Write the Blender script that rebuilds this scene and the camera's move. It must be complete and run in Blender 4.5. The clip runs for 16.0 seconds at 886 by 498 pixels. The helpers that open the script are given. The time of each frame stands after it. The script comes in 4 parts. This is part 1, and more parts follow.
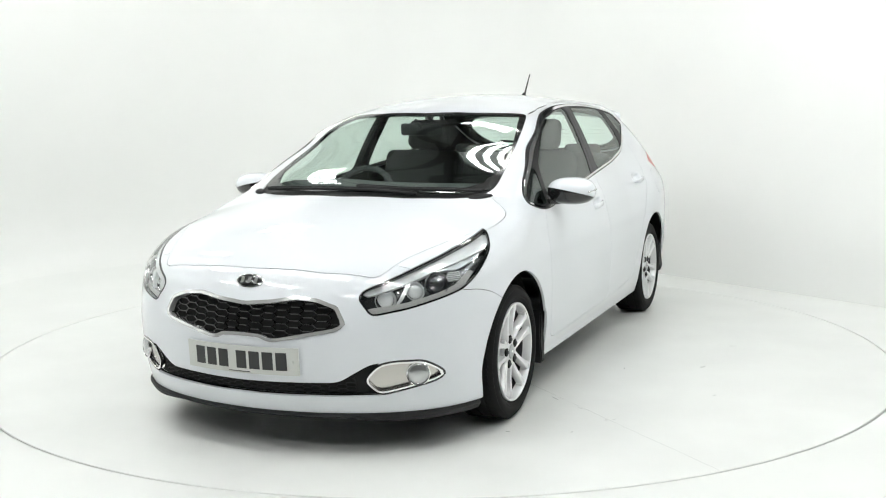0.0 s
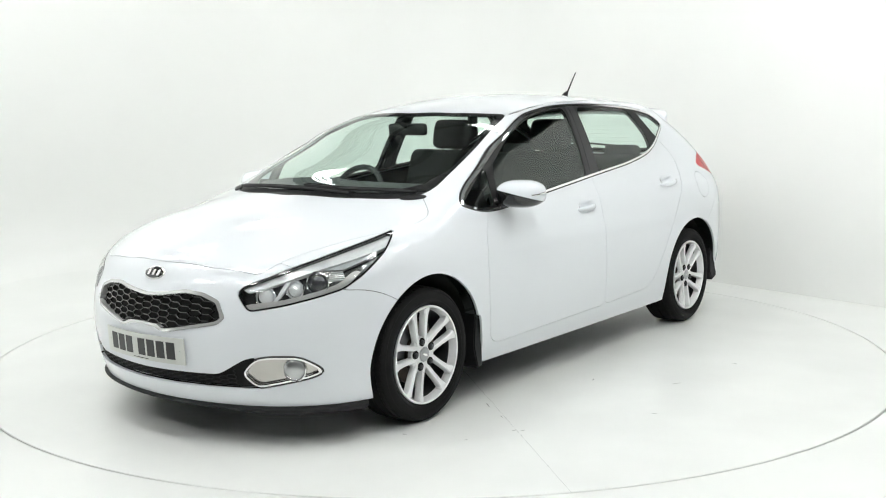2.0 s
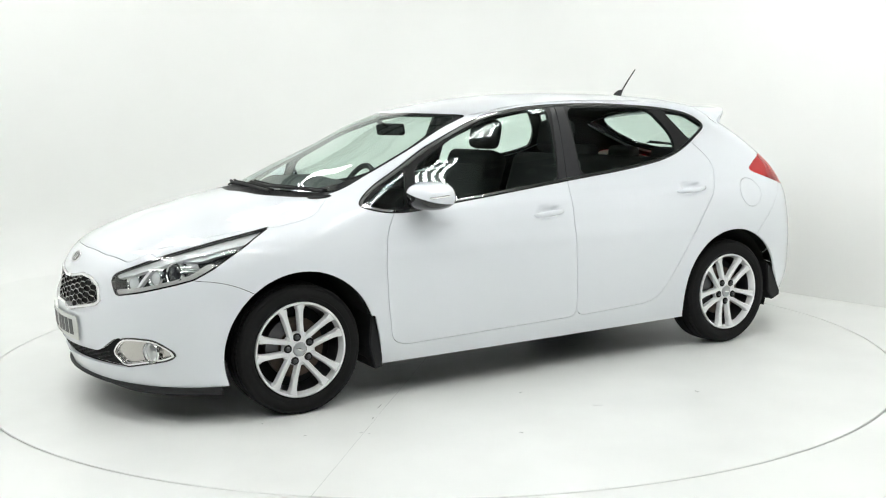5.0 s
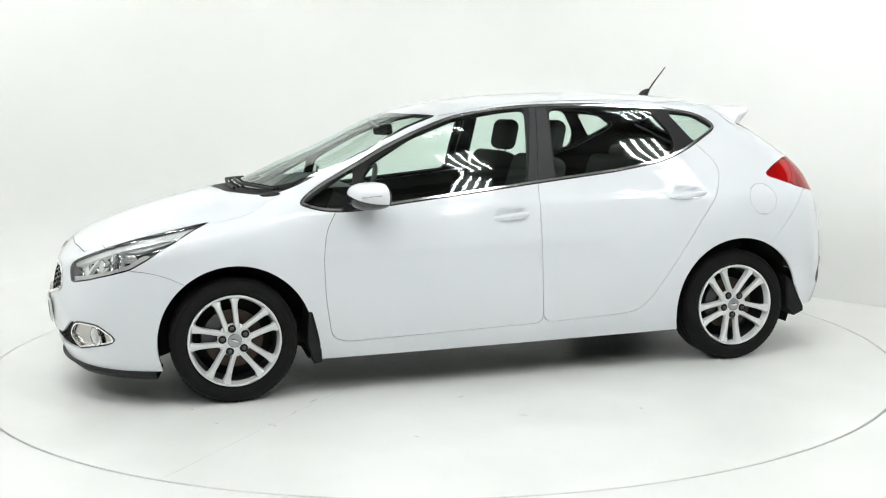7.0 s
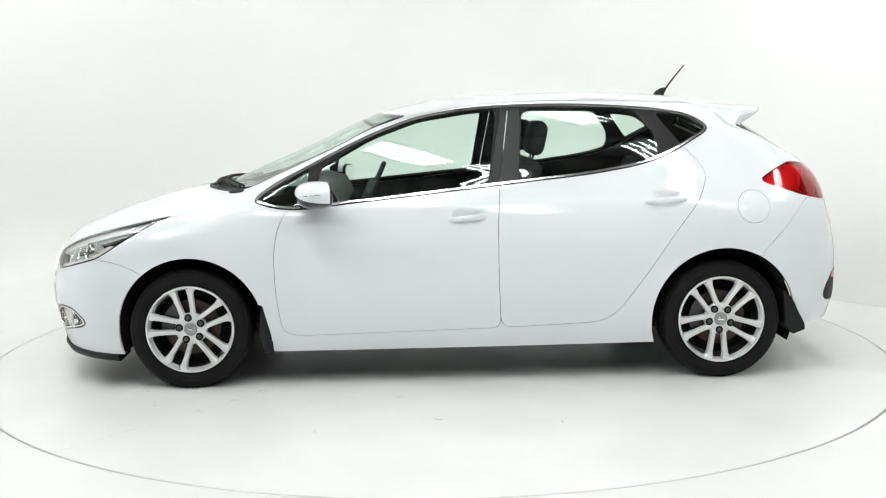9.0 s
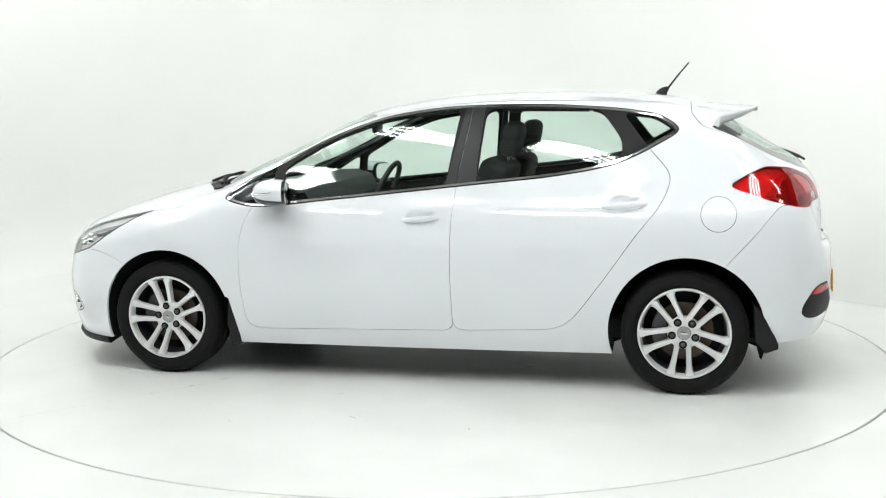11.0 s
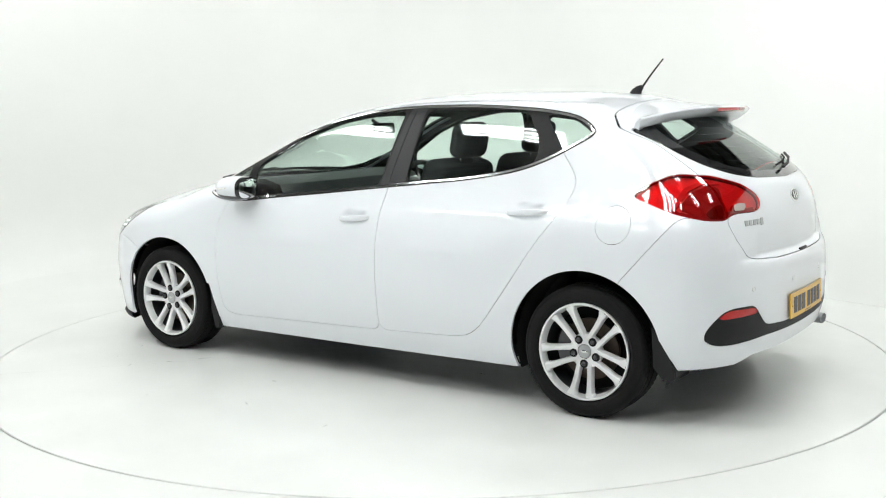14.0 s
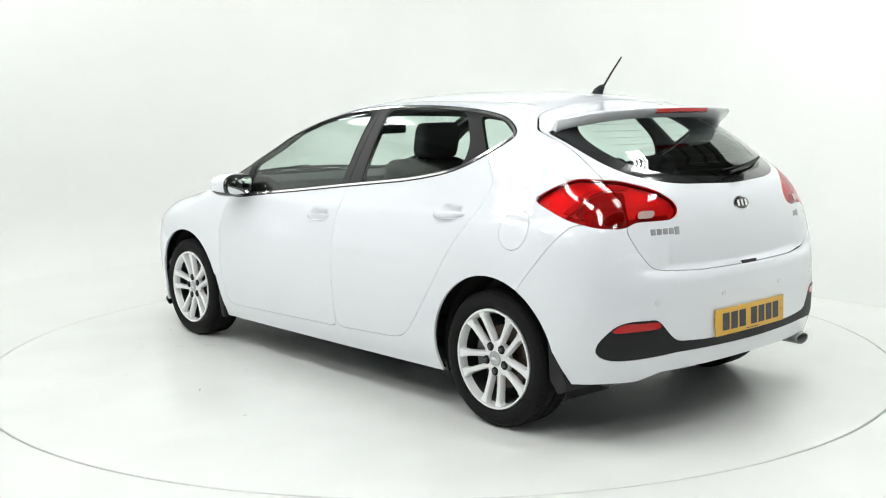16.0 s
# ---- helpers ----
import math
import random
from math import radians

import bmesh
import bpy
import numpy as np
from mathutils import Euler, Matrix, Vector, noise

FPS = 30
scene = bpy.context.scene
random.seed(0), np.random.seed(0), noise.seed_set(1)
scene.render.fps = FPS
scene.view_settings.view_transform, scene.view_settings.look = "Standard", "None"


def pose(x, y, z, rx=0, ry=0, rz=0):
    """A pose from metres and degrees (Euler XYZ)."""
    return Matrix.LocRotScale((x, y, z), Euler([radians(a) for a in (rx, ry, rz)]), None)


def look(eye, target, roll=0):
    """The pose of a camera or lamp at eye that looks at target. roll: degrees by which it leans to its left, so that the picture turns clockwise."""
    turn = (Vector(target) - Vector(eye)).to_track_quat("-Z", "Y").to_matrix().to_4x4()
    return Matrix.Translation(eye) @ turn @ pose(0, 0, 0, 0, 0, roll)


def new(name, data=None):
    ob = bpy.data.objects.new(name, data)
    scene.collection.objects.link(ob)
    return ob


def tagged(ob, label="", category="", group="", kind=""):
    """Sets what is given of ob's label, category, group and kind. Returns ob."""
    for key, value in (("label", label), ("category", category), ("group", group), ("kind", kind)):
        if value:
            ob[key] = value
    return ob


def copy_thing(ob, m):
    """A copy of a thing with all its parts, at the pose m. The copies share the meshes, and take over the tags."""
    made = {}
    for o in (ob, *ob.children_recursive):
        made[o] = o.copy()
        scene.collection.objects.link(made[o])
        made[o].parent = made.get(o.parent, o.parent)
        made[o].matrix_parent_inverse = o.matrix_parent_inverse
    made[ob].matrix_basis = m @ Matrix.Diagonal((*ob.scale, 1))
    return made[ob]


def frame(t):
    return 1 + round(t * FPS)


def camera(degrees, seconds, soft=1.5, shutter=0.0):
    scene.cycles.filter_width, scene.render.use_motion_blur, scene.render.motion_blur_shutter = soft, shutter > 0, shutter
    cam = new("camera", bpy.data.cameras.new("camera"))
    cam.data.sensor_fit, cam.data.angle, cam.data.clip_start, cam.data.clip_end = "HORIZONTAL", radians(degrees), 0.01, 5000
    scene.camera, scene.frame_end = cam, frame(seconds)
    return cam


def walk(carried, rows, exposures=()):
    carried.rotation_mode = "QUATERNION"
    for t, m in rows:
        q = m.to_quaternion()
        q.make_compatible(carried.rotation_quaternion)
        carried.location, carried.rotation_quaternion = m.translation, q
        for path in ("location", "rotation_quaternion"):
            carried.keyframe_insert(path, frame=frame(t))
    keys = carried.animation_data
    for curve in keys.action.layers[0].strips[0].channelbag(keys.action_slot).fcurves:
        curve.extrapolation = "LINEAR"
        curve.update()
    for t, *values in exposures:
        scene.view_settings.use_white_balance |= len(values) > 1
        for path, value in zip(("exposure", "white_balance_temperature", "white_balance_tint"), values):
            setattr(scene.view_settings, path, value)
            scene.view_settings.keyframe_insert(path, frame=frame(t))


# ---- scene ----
# the camera stands still; the car turns on a turntable before it
cam = camera(46.03, 16.0, soft=1.1)
EYE = Vector((0, -6.0226, 1.3635))
STAND = look(EYE, EYE + Vector((0.00503, 0.99108, -0.13314)), -0.765)
walk(cam, [(0.0, STAND), (16.0, STAND)], [(0.0, 0.0), (16.0, 0.0)])
HEADING, RATE, OFF_X, OFF_Y = -114.085, -7.1568, -0.0702, 0.085

# ---- light: the hall's banks of fluorescent tubes under its roof, and a faint added world fill ----
world = bpy.data.worlds.new("world")
scene.world = world
world.use_nodes = True
world.node_tree.nodes["Background"].inputs[0].default_value = (0.93, 1.0, 0.98, 1)
world.node_tree.nodes["Background"].inputs[1].default_value = 0.25
TUBE_GLOW = 40.0


# ---- materials ----
def material(name, colour, rough=0.5, metal=0.0, coat=0.0, vary=0.0, scale=8.0, bump=0.0, bump_scale=200.0, spec=0.5):
    m = bpy.data.materials.new(name)
    m.use_nodes = True
    nt = m.node_tree
    b = nt.nodes["Principled BSDF"]
    b.inputs["Base Color"].default_value = (*colour, 1)
    b.inputs["Roughness"].default_value = rough
    b.inputs["Metallic"].default_value = metal
    b.inputs["Coat Weight"].default_value = coat
    b.inputs["Coat Roughness"].default_value = 0.03
    b.inputs["Specular IOR Level"].default_value = spec
    co = nt.nodes.new("ShaderNodeTexCoord")
    if vary:
        n = nt.nodes.new("ShaderNodeTexNoise")
        n.inputs["Scale"].default_value, n.inputs["Detail"].default_value = scale, 6
        nt.links.new(co.outputs["Object"], n.inputs["Vector"])
        r = nt.nodes.new("ShaderNodeMapRange")
        r.inputs["From Min"].default_value, r.inputs["From Max"].default_value = 0.3, 0.7
        r.inputs["To Min"].default_value, r.inputs["To Max"].default_value = 1 - vary, 1 + vary * 0.4
        nt.links.new(n.outputs["Fac"], r.inputs["Value"])
        mul = nt.nodes.new("ShaderNodeMix")
        mul.data_type, mul.blend_type = "RGBA", "MULTIPLY"
        mul.inputs[0].default_value = 1
        mul.inputs[6].default_value = (*colour, 1)
        nt.links.new(r.outputs[0], mul.inputs[7])
        nt.links.new(mul.outputs[2], b.inputs["Base Color"])
        rr = nt.nodes.new("ShaderNodeMapRange")
        rr.inputs["To Min"].default_value, rr.inputs["To Max"].default_value = max(rough - vary * 0.3, 0.02), min(rough + vary * 0.3, 1)
        nt.links.new(n.outputs["Fac"], rr.inputs["Value"])
        nt.links.new(rr.outputs[0], b.inputs["Roughness"])
    if bump:
        n = nt.nodes.new("ShaderNodeTexNoise")
        n.inputs["Scale"].default_value, n.inputs["Detail"].default_value = bump_scale, 4
        nt.links.new(co.outputs["Object"], n.inputs["Vector"])
        bp = nt.nodes.new("ShaderNodeBump")
        bp.inputs["Strength"].default_value, bp.inputs["Distance"].default_value = bump, 0.002
        nt.links.new(n.outputs["Fac"], bp.inputs["Height"])
        nt.links.new(bp.outputs[0], b.inputs["Normal"])
    return m


def clear_glass(name, colour, tint_through):
    """Thin glass: a gloss by Fresnel over a tinted see-through."""
    m = bpy.data.materials.new(name)
    m.use_nodes = True
    nt = m.node_tree
    nt.nodes.remove(nt.nodes["Principled BSDF"])
    out = nt.nodes["Material Output"]
    t = nt.nodes.new("ShaderNodeBsdfTransparent")
    t.inputs[0].default_value = (*tint_through, 1)
    g = nt.nodes.new("ShaderNodeBsdfGlossy")
    g.inputs["Roughness"].default_value = 0.01
    g.inputs[0].default_value = (*colour, 1)
    lw = nt.nodes.new("ShaderNodeLayerWeight")  # gloss that rises towards grazing views
    pw = nt.nodes.new("ShaderNodeMath")
    pw.operation = "POWER"
    pw.inputs[1].default_value = 5.0
    nt.links.new(lw.outputs["Facing"], pw.inputs[0])
    f = nt.nodes.new("ShaderNodeMath")
    f.operation = "MULTIPLY_ADD"
    f.inputs[1].default_value, f.inputs[2].default_value = 0.85, 0.055
    nt.links.new(pw.outputs[0], f.inputs[0])
    mix = nt.nodes.new("ShaderNodeMixShader")
    nt.links.new(f.outputs[0], mix.inputs[0])
    nt.links.new(t.outputs[0], mix.inputs[1])
    nt.links.new(g.outputs[0], mix.inputs[2])
    nt.links.new(mix.outputs[0], out.inputs[0])
    return m


def glow(name, colour, strength):
    m = bpy.data.materials.new(name)
    m.use_nodes = True
    nt = m.node_tree
    nt.nodes.remove(nt.nodes["Principled BSDF"])
    e = nt.nodes.new("ShaderNodeEmission")
    e.inputs[0].default_value, e.inputs[1].default_value = (*colour, 1), strength
    nt.links.new(e.outputs[0], nt.nodes["Material Output"].inputs[0])
    return m


WHITE_PAINT = material("white_car_paint", (0.775, 0.80, 0.835), 0.36, coat=0.9, spec=0.2)
FLOOR_PAINT = material("white_floor_paint", (0.80, 0.81, 0.79), 0.32, vary=0.04, scale=1.6)
DISC_PAINT = material("white_disc_paint", (0.80, 0.81, 0.79), 0.30, vary=0.05, scale=2.2)
WALL_PAINT = material("white_wall_paint", (0.86, 0.867, 0.85), 0.8, vary=0.03, scale=0.8)
SCUFF = material("grey_scuff", (0.30, 0.30, 0.29), 0.8)
DARK_SEAM = material("dark_seam", (0.05, 0.05, 0.05), 0.7)
BLACK_PLASTIC = material("black_plastic", (0.009, 0.009, 0.010), 0.58, vary=0.15, scale=30, bump=0.25, bump_scale=900, spec=0.35)
GLOSS_BLACK = material("gloss_black", (0.012, 0.012, 0.013), 0.12, coat=0.5)
RUBBER = material("tyre_rubber", (0.008, 0.008, 0.008), 0.75, vary=0.2, scale=25, spec=0.2)
ALLOY = material("silver_alloy", (0.80, 0.805, 0.81), 0.30, metal=0.30, coat=0.6)
BRIGHT_TRIM = material("bright_window_trim", (0.82, 0.82, 0.82), 0.10, metal=1.0)
FRAME_CHROME = material("bright_grille_chrome", (0.82, 0.82, 0.82), 0.14, metal=0.6, coat=0.5)
CHROME = material("chrome", (0.84, 0.84, 0.84), 0.08, metal=1.0)
STEEL = material("rusty_disc_steel", (0.10, 0.075, 0.06), 0.45, metal=0.6, vary=0.4, scale=20)
CABIN = material("dark_cabin_cloth", (0.028, 0.028, 0.03), 0.85, vary=0.2, scale=40, bump=0.1, bump_scale=600)
# black of real liners, and of shade in panel gaps and wheel recesses
LINER_SHADE = material("black_liner_and_shade", (0.006, 0.006, 0.006), 0.9)
PILLAR = material("satin_black_pillar", (0.02, 0.02, 0.022), 0.42, spec=0.35)
FRAME = material("black_window_rubber", (0.008, 0.008, 0.008), 0.5, spec=0.25)
SENSOR = material("white_sensor", (0.70, 0.71, 0.72), 0.4)
LAMP_BEZEL = material("dark_lamp_bezel", (0.035, 0.035, 0.037), 0.25, coat=0.4)
PROJECTOR = material("projector_glass", (0.03, 0.03, 0.035), 0.03, coat=1.0)
GREY_CAP = material("satin_grey", (0.42, 0.43, 0.44), 0.4, metal=0.6)
DARK_STEEL = material("dark_steel", (0.09, 0.09, 0.095), 0.3, metal=0.8)
MIRROR = material("mirror_silver", (0.85, 0.86, 0.86), 0.02, metal=1.0)
DASH = material("dark_grey_dashboard", (0.06, 0.062, 0.065), 0.6, vary=0.15, scale=30, bump=0.2, bump_scale=700)
PLATE_WHITE = material("white_plate", (0.62, 0.63, 0.60), 0.35, coat=0.3)
PLATE_YELLOW = material("yellow_plate", (0.72, 0.40, 0.02), 0.35, coat=0.3)
PLATE_INK = material("plate_ink", (0.03, 0.03, 0.03), 0.4)
FOG_METAL = material("fog_lamp_metal", (0.52, 0.50, 0.47), 0.24, metal=1.0)
FOG_LENS = material("fog_lamp_glass", (0.50, 0.51, 0.51), 0.06, metal=0.7, coat=0.6)
SILVER_TRIM = material("silver_reflector", (0.80, 0.80, 0.81), 0.24, metal=0.12)
REVERSE = material("pinkish_clear_lens", (0.48, 0.36, 0.34), 0.12, coat=1.0)
CLEAR_WHITE = material("frosted_white_lens", (0.60, 0.58, 0.57), 0.12, coat=1.0)
GLASS = clear_glass("window_glass", (0.95, 1.0, 0.97), (0.865, 0.955, 0.91))
LENS = clear_glass("clear_lens", (1, 1, 1), (0.93, 0.95, 0.95))
RED_LENS = material("red_lens", (0.46, 0.010, 0.012), 0.10, coat=0.6, spec=0.2)
RED_GLASS = clear_glass("red_lamp_glass", (1, 1, 1), (0.88, 0.085, 0.095))
LAMP_BOWL = material("lamp_reflector", (0.72, 0.70, 0.68), 0.35, metal=0.3)
LAMP_SHADE = material("lamp_cup_shade", (0.26, 0.25, 0.24), 0.3)
PATCH_BROWN = material("dark_brown_lamp_patch", (0.10, 0.05, 0.02), 0.3)
TUBE_LIGHT = glow("fluorescent_tube", (0.982, 1.0, 0.985), TUBE_GLOW)
ROOF_SHEET = material("grey_roof_sheet", (0.42, 0.43, 0.42), 0.8, vary=0.2, scale=1.0)
HALL_WALL = material("dark_grey_hall_wall", (0.10, 0.105, 0.10), 0.85, vary=0.1, scale=0.7)


# ---- mesh helpers ----
def mesh_object(name, bm, mat, parent=None, label="", smooth=False):
    me = bpy.data.meshes.new(name)
    bm.to_mesh(me)
    bm.free()
    if smooth:
        me.shade_smooth()
        me.set_sharp_from_angle(angle=radians(35))
    me.materials.append(mat)
    ob = new(name, me)
    if parent is not None:
        ob.parent = parent
    if label:
        ob["label"] = label
    return ob


def part(name, bm, mat, parent, label="", smooth=True):
    return mesh_object(name, bm, mat, parent, label, smooth)


def box(bm, x0, x1, y0, y1, z0, z1, m=None):
    vs = [bm.verts.new(Vector((x, y, z)) if m is None else m @ Vector((x, y, z))) for x in (x0, x1) for y in (y0, y1) for z in (z0, z1)]
    for q in ((0, 1, 3, 2), (4, 6, 7, 5), (0, 4, 5, 1), (2, 3, 7, 6), (0, 2, 6, 4), (1, 5, 7, 3)):
        bm.faces.new([vs[i] for i in q])
    return vs


def lathe(bm, profile, steps=64, axis="y", centre=(0, 0, 0), close=False, arc=None):
    """Turns a profile of (radius, along) round an axis."""
    a0, a1 = arc or (0, 2 * math.pi)
    n = steps if arc is None else steps + 1
    rings = []
    for i in range(n):
        a = a0 + (a1 - a0) * i / steps
        ring = []
        for r, s in profile:
            p = {"y": (r * math.cos(a), s, r * math.sin(a)), "z": (r * math.cos(a), r * math.sin(a), s), "x": (s, r * math.cos(a), r * math.sin(a))}[axis]
            ring.append(bm.verts.new(Vector(p) + Vector(centre)))
        rings.append(ring)
    m = len(profile)
    for i in range(steps):
        A, B = rings[i], rings[(i + 1) % n]
        for j in range(m if close else m - 1):
            bm.faces.new((A[j], A[(j + 1) % m], B[(j + 1) % m], B[j]))
    return rings


def tube(bm, points, radius, sides=8, taper=1.0):
    """A round bar along points."""
    pts = [Vector(p) for p in points]
    rings = []
    for i, p in enumerate(pts):
        d = (pts[min(i + 1, len(pts) - 1)] - pts[max(i - 1, 0)]).normalized()
        a = d.orthogonal().normalized() if i == 0 else (rings_up - d * rings_up.dot(d)).normalized()
        rings_up = a
        b = d.cross(a)
        r = radius * (1 + (taper - 1) * i / max(len(pts) - 1, 1))
        rings.append([bm.verts.new(p + a * r * math.cos(k * 2 * math.pi / sides) + b * r * math.sin(k * 2 * math.pi / sides)) for k in range(sides)])
    for A, B in zip(rings, rings[1:]):
        for k in range(sides):
            bm.faces.new((A[k], A[(k + 1) % sides], B[(k + 1) % sides], B[k]))
    bm.faces.new(rings[0][::-1])
    bm.faces.new(rings[-1])


def empty(name, parent=None):
    ob = new(name)
    ob.empty_display_size = 0.2
    if parent is not None:
        ob.parent = parent
    return ob


# ---- the studio: floor, turntable, white walls, hall round it ----
DISC_R, GAP = 2.490, 0.010


def build_floor():
    bm = bmesh.new()
    lathe(bm, [(DISC_R + GAP, -0.05), (DISC_R + GAP, -0.003), (DISC_R + GAP + 0.003, 0.0), (14, 0.0)], 240, "z")
    mesh_object("floor", bm, FLOOR_PAINT, smooth=True)
    tagged(bpy.data.objects["floor"], "white painted glossy studio floor round a turntable", "floor", kind="structure")
    bm = bmesh.new()
    lathe(bm, [(0.0, -0.06), (DISC_R + 0.2, -0.06)], 120, "z")
    tagged(mesh_object("floor_pit", bm, DARK_SEAM), "dark pit below the turntable's gap", "floor", kind="structure")


def plate_disc(bm, long, wide, high, m, n=10):
    """A thin long oval."""
    lo = [bm.verts.new(m @ Vector((long / 2 * math.cos(2 * math.pi * k / n), wide / 2 * math.sin(2 * math.pi * k / n), 0))) for k in range(n)]
    hi = [bm.verts.new(m @ Vector((long / 2.2 * math.cos(2 * math.pi * k / n), wide / 2.4 * math.sin(2 * math.pi * k / n), high))) for k in range(n)]
    for k in range(n):
        bm.faces.new((lo[k], lo[(k + 1) % n], hi[(k + 1) % n], hi[k]))
    bm.faces.new(hi)


def build_turntable():
    table = empty("turntable")
    tagged(table, "round white painted car turntable flush with the floor", "turntable")
    # two half plates with a fine seam between them
    for k in range(2):
        a0 = radians(-64.95 + 180 * k)
        bm = bmesh.new()
        e = 0.0003
        lathe(bm, [(e, -0.04), (e, 0.0), (1.2, 0.0), (DISC_R - 0.003, 0.0), (DISC_R, -0.003), (DISC_R, -0.04)], 120, "z", arc=(a0, a0 + math.pi))
        n = Vector((-math.sin(a0), math.cos(a0), 0))
        bmesh.ops.translate(bm, vec=n * e, verts=bm.verts)
        part("disc_plate", bm, DISC_PAINT, table)
    # small scuffs in the paint
    for x, y, long, turn in ((0.286, -1.732, 0.020, 10), (0.729, -1.588, 0.018, 20), (0.765, -1.580, 0.016, 5), (0.557, -1.752, 0.014, 40), (0.545, -1.235, 0.07, -66),
                             (0.640, -1.401, 0.03, -60), (1.301, -1.218, 0.02, 15), (0.973, -0.681, 0.03, 80), (1.385, -0.676, 0.05, 35), (1.675, -0.208, 0.03, -20), (0.70, 0.35, 0.05, 60)):
        bm = bmesh.new()
        plate_disc(bm, long, 0.004, 0.0005, pose(x, y, 0.0002, 0, 0, turn))
        part("scuff_mark", bm, SCUFF, table)
    return table


def wall_strip(name, plan, height, cove, mat, label, thick=0.1):
    """A wall along a plan line with a rounded foot, and a back to give it thickness."""
    prof = [(0, height)]
    if cove > 0:
        prof += [(cove * (1 - math.cos(a)), cove * (1 - math.sin(a))) for a in np.linspace(0, math.pi / 2, 10)]
    else:
        prof += [(0, 0)]
    bm = bmesh.new()
    P = [Vector((*p, 0)) for p in plan]
    rows = []
    for i, p in enumerate(P):
        d = (P[min(i + 1, len(P) - 1)] - P[max(i - 1, 0)]).normalized()
        n = Vector((-d.y, d.x, 0))
        rows.append([bm.verts.new(p + n * o + Vector((0, 0, z + (0.0006 if cove else 0)))) for o, z in prof]
                    + [bm.verts.new(p - n * thick), bm.verts.new(p - n * thick + Vector((0, 0, height)))])
    for A, B in zip(rows, rows[1:]):
        for j in range(len(A)):
            k = (j + 1) % len(A)
            bm.faces.new((A[j], A[k], B[k], B[j]))
    ob = mesh_object(name, bm, mat, smooth=True)
    tagged(ob, label, "wall", kind="structure")
    return ob


def arc_plan(cx, cy, r, a0, a1, n):
    return [(cx + r * math.cos(radians(a0 + (a1 - a0) * i / n)), cy + r * math.sin(radians(a0 + (a1 - a0) * i / n))) for i in range(n + 1)]


def build_walls():
    # the straight wall behind and to one side, meeting the floor in a plain line
    wall_strip("wall_east", [(6.2, -3.4), (3.0, 0.85), (1.86, 2.36), (1.3, 3.10)], 2.55, 0.0, WALL_PAINT, "plain white studio wall meeting the floor in a line")
    wall_strip("wall_north", [(1.3, 3.10)] + arc_plan(-1.2, 1.2, 3.15, 38, 150, 24)[1:] + [(-6.0, -3.4)], 3.6, 0.5, WALL_PAINT, "curved white studio backdrop with a coved foot")
    # the hall behind the camera
    bm = bmesh.new()
    for (x0, y0), (x1, y1) in zip([(-9, 6), (-9, -11), (9, -11), (9, 6)], [(-9, -11), (9, -11), (9, 6), (-9, 6)]):
        d = Vector((x1 - x0, y1 - y0, 0))
        m = Matrix.Translation((x0, y0, 0)) @ Matrix.Rotation(math.atan2(d.y, d.x), 4, "Z")
        box(bm, 0, d.length, -0.1, 0, 0, 5.0, m)
    tagged(mesh_object("wall_hall", bm, HALL_WALL), "plain dark grey hall wall", "wall", kind="structure")
    bm = bmesh.new()
    box(bm, -9.2, 9.2, -11.2, 6, 5.0, 5.1)
    for i in range(17):
        box(bm, -9, 9, -10.5 + i - 0.035, -10.5 + i + 0.035, 4.86, 5.0)
    for i in range(-1, 2):
        box(bm, i * 6 - 0.08, i * 6 + 0.08, -11, 6, 4.62, 4.86)
    roof = mesh_object("ceiling", bm, ROOF_SHEET)
    roof.data.materials.append(HALL_WALL)
    for p in roof.data.polygons[6:]:
        p.material_index = 1
    tagged(roof, "grey sheet hall roof with dark steel purlins", "ceiling", kind="structure")


def build_lights():
    """Banks of four tubes each, hung below the roof."""
    def bank():
        b = empty("ceiling_light")
        tagged(b, "hanging bank of four white fluorescent tubes", "ceiling light", "fluorescent banks under the roof")
        bm = bmesh.new()
        box(bm, -0.50, 0.50, -0.19, 0.19, 0.03, 0.07)
        part("housing", bm, HALL_WALL, b, smooth=False)
        for k in range(4):
            bm = bmesh.new()
            box(bm, -0.45, 0.45, -0.150 + k * 0.09, -0.150 + k * 0.09 + 0.030, 0.0, 0.025)
            part("tube", bm, TUBE_LIGHT, b, smooth=False)
        for x in (-0.4, 0.4):
            bm = bmesh.new()
            tube(bm, [(x, 0, 0.06), (x, 0, 1.31)], 0.008, 6)
            part("hanger_rod", bm, DARK_STEEL, b)
        return b
    first = bank()
    # slanting rows of banks over the turntable, and a row behind the camera's place
    # the second line's banks are unseen, added to even the brightness
    places = [(1.1, -1.9), (2.05, -3.15), (2.6, -1.1), (3.5, -2.4), (0.8, -4.0), (-0.1, -3.2), (-1.2, -2.4), (-2.1, -1.6), (2.1, 0.2), (0.4, 1.3), (-1.9, 2.6),
              (-3.4, -0.6), (-2.9, -3.2), (-3.7, 1.0), (-4.3, -2.4), (-3.2, -4.9), (-1.2, -5.4), (1.2, -5.6), (3.0, -5.0), (-3.0, 2.0)]
    for i, (x, y) in enumerate(places):
        m = pose(x, y, 3.7, 0, 0, -48)
        if i == 0:
            first.matrix_basis = m
        else:
            copy_thing(first, m)

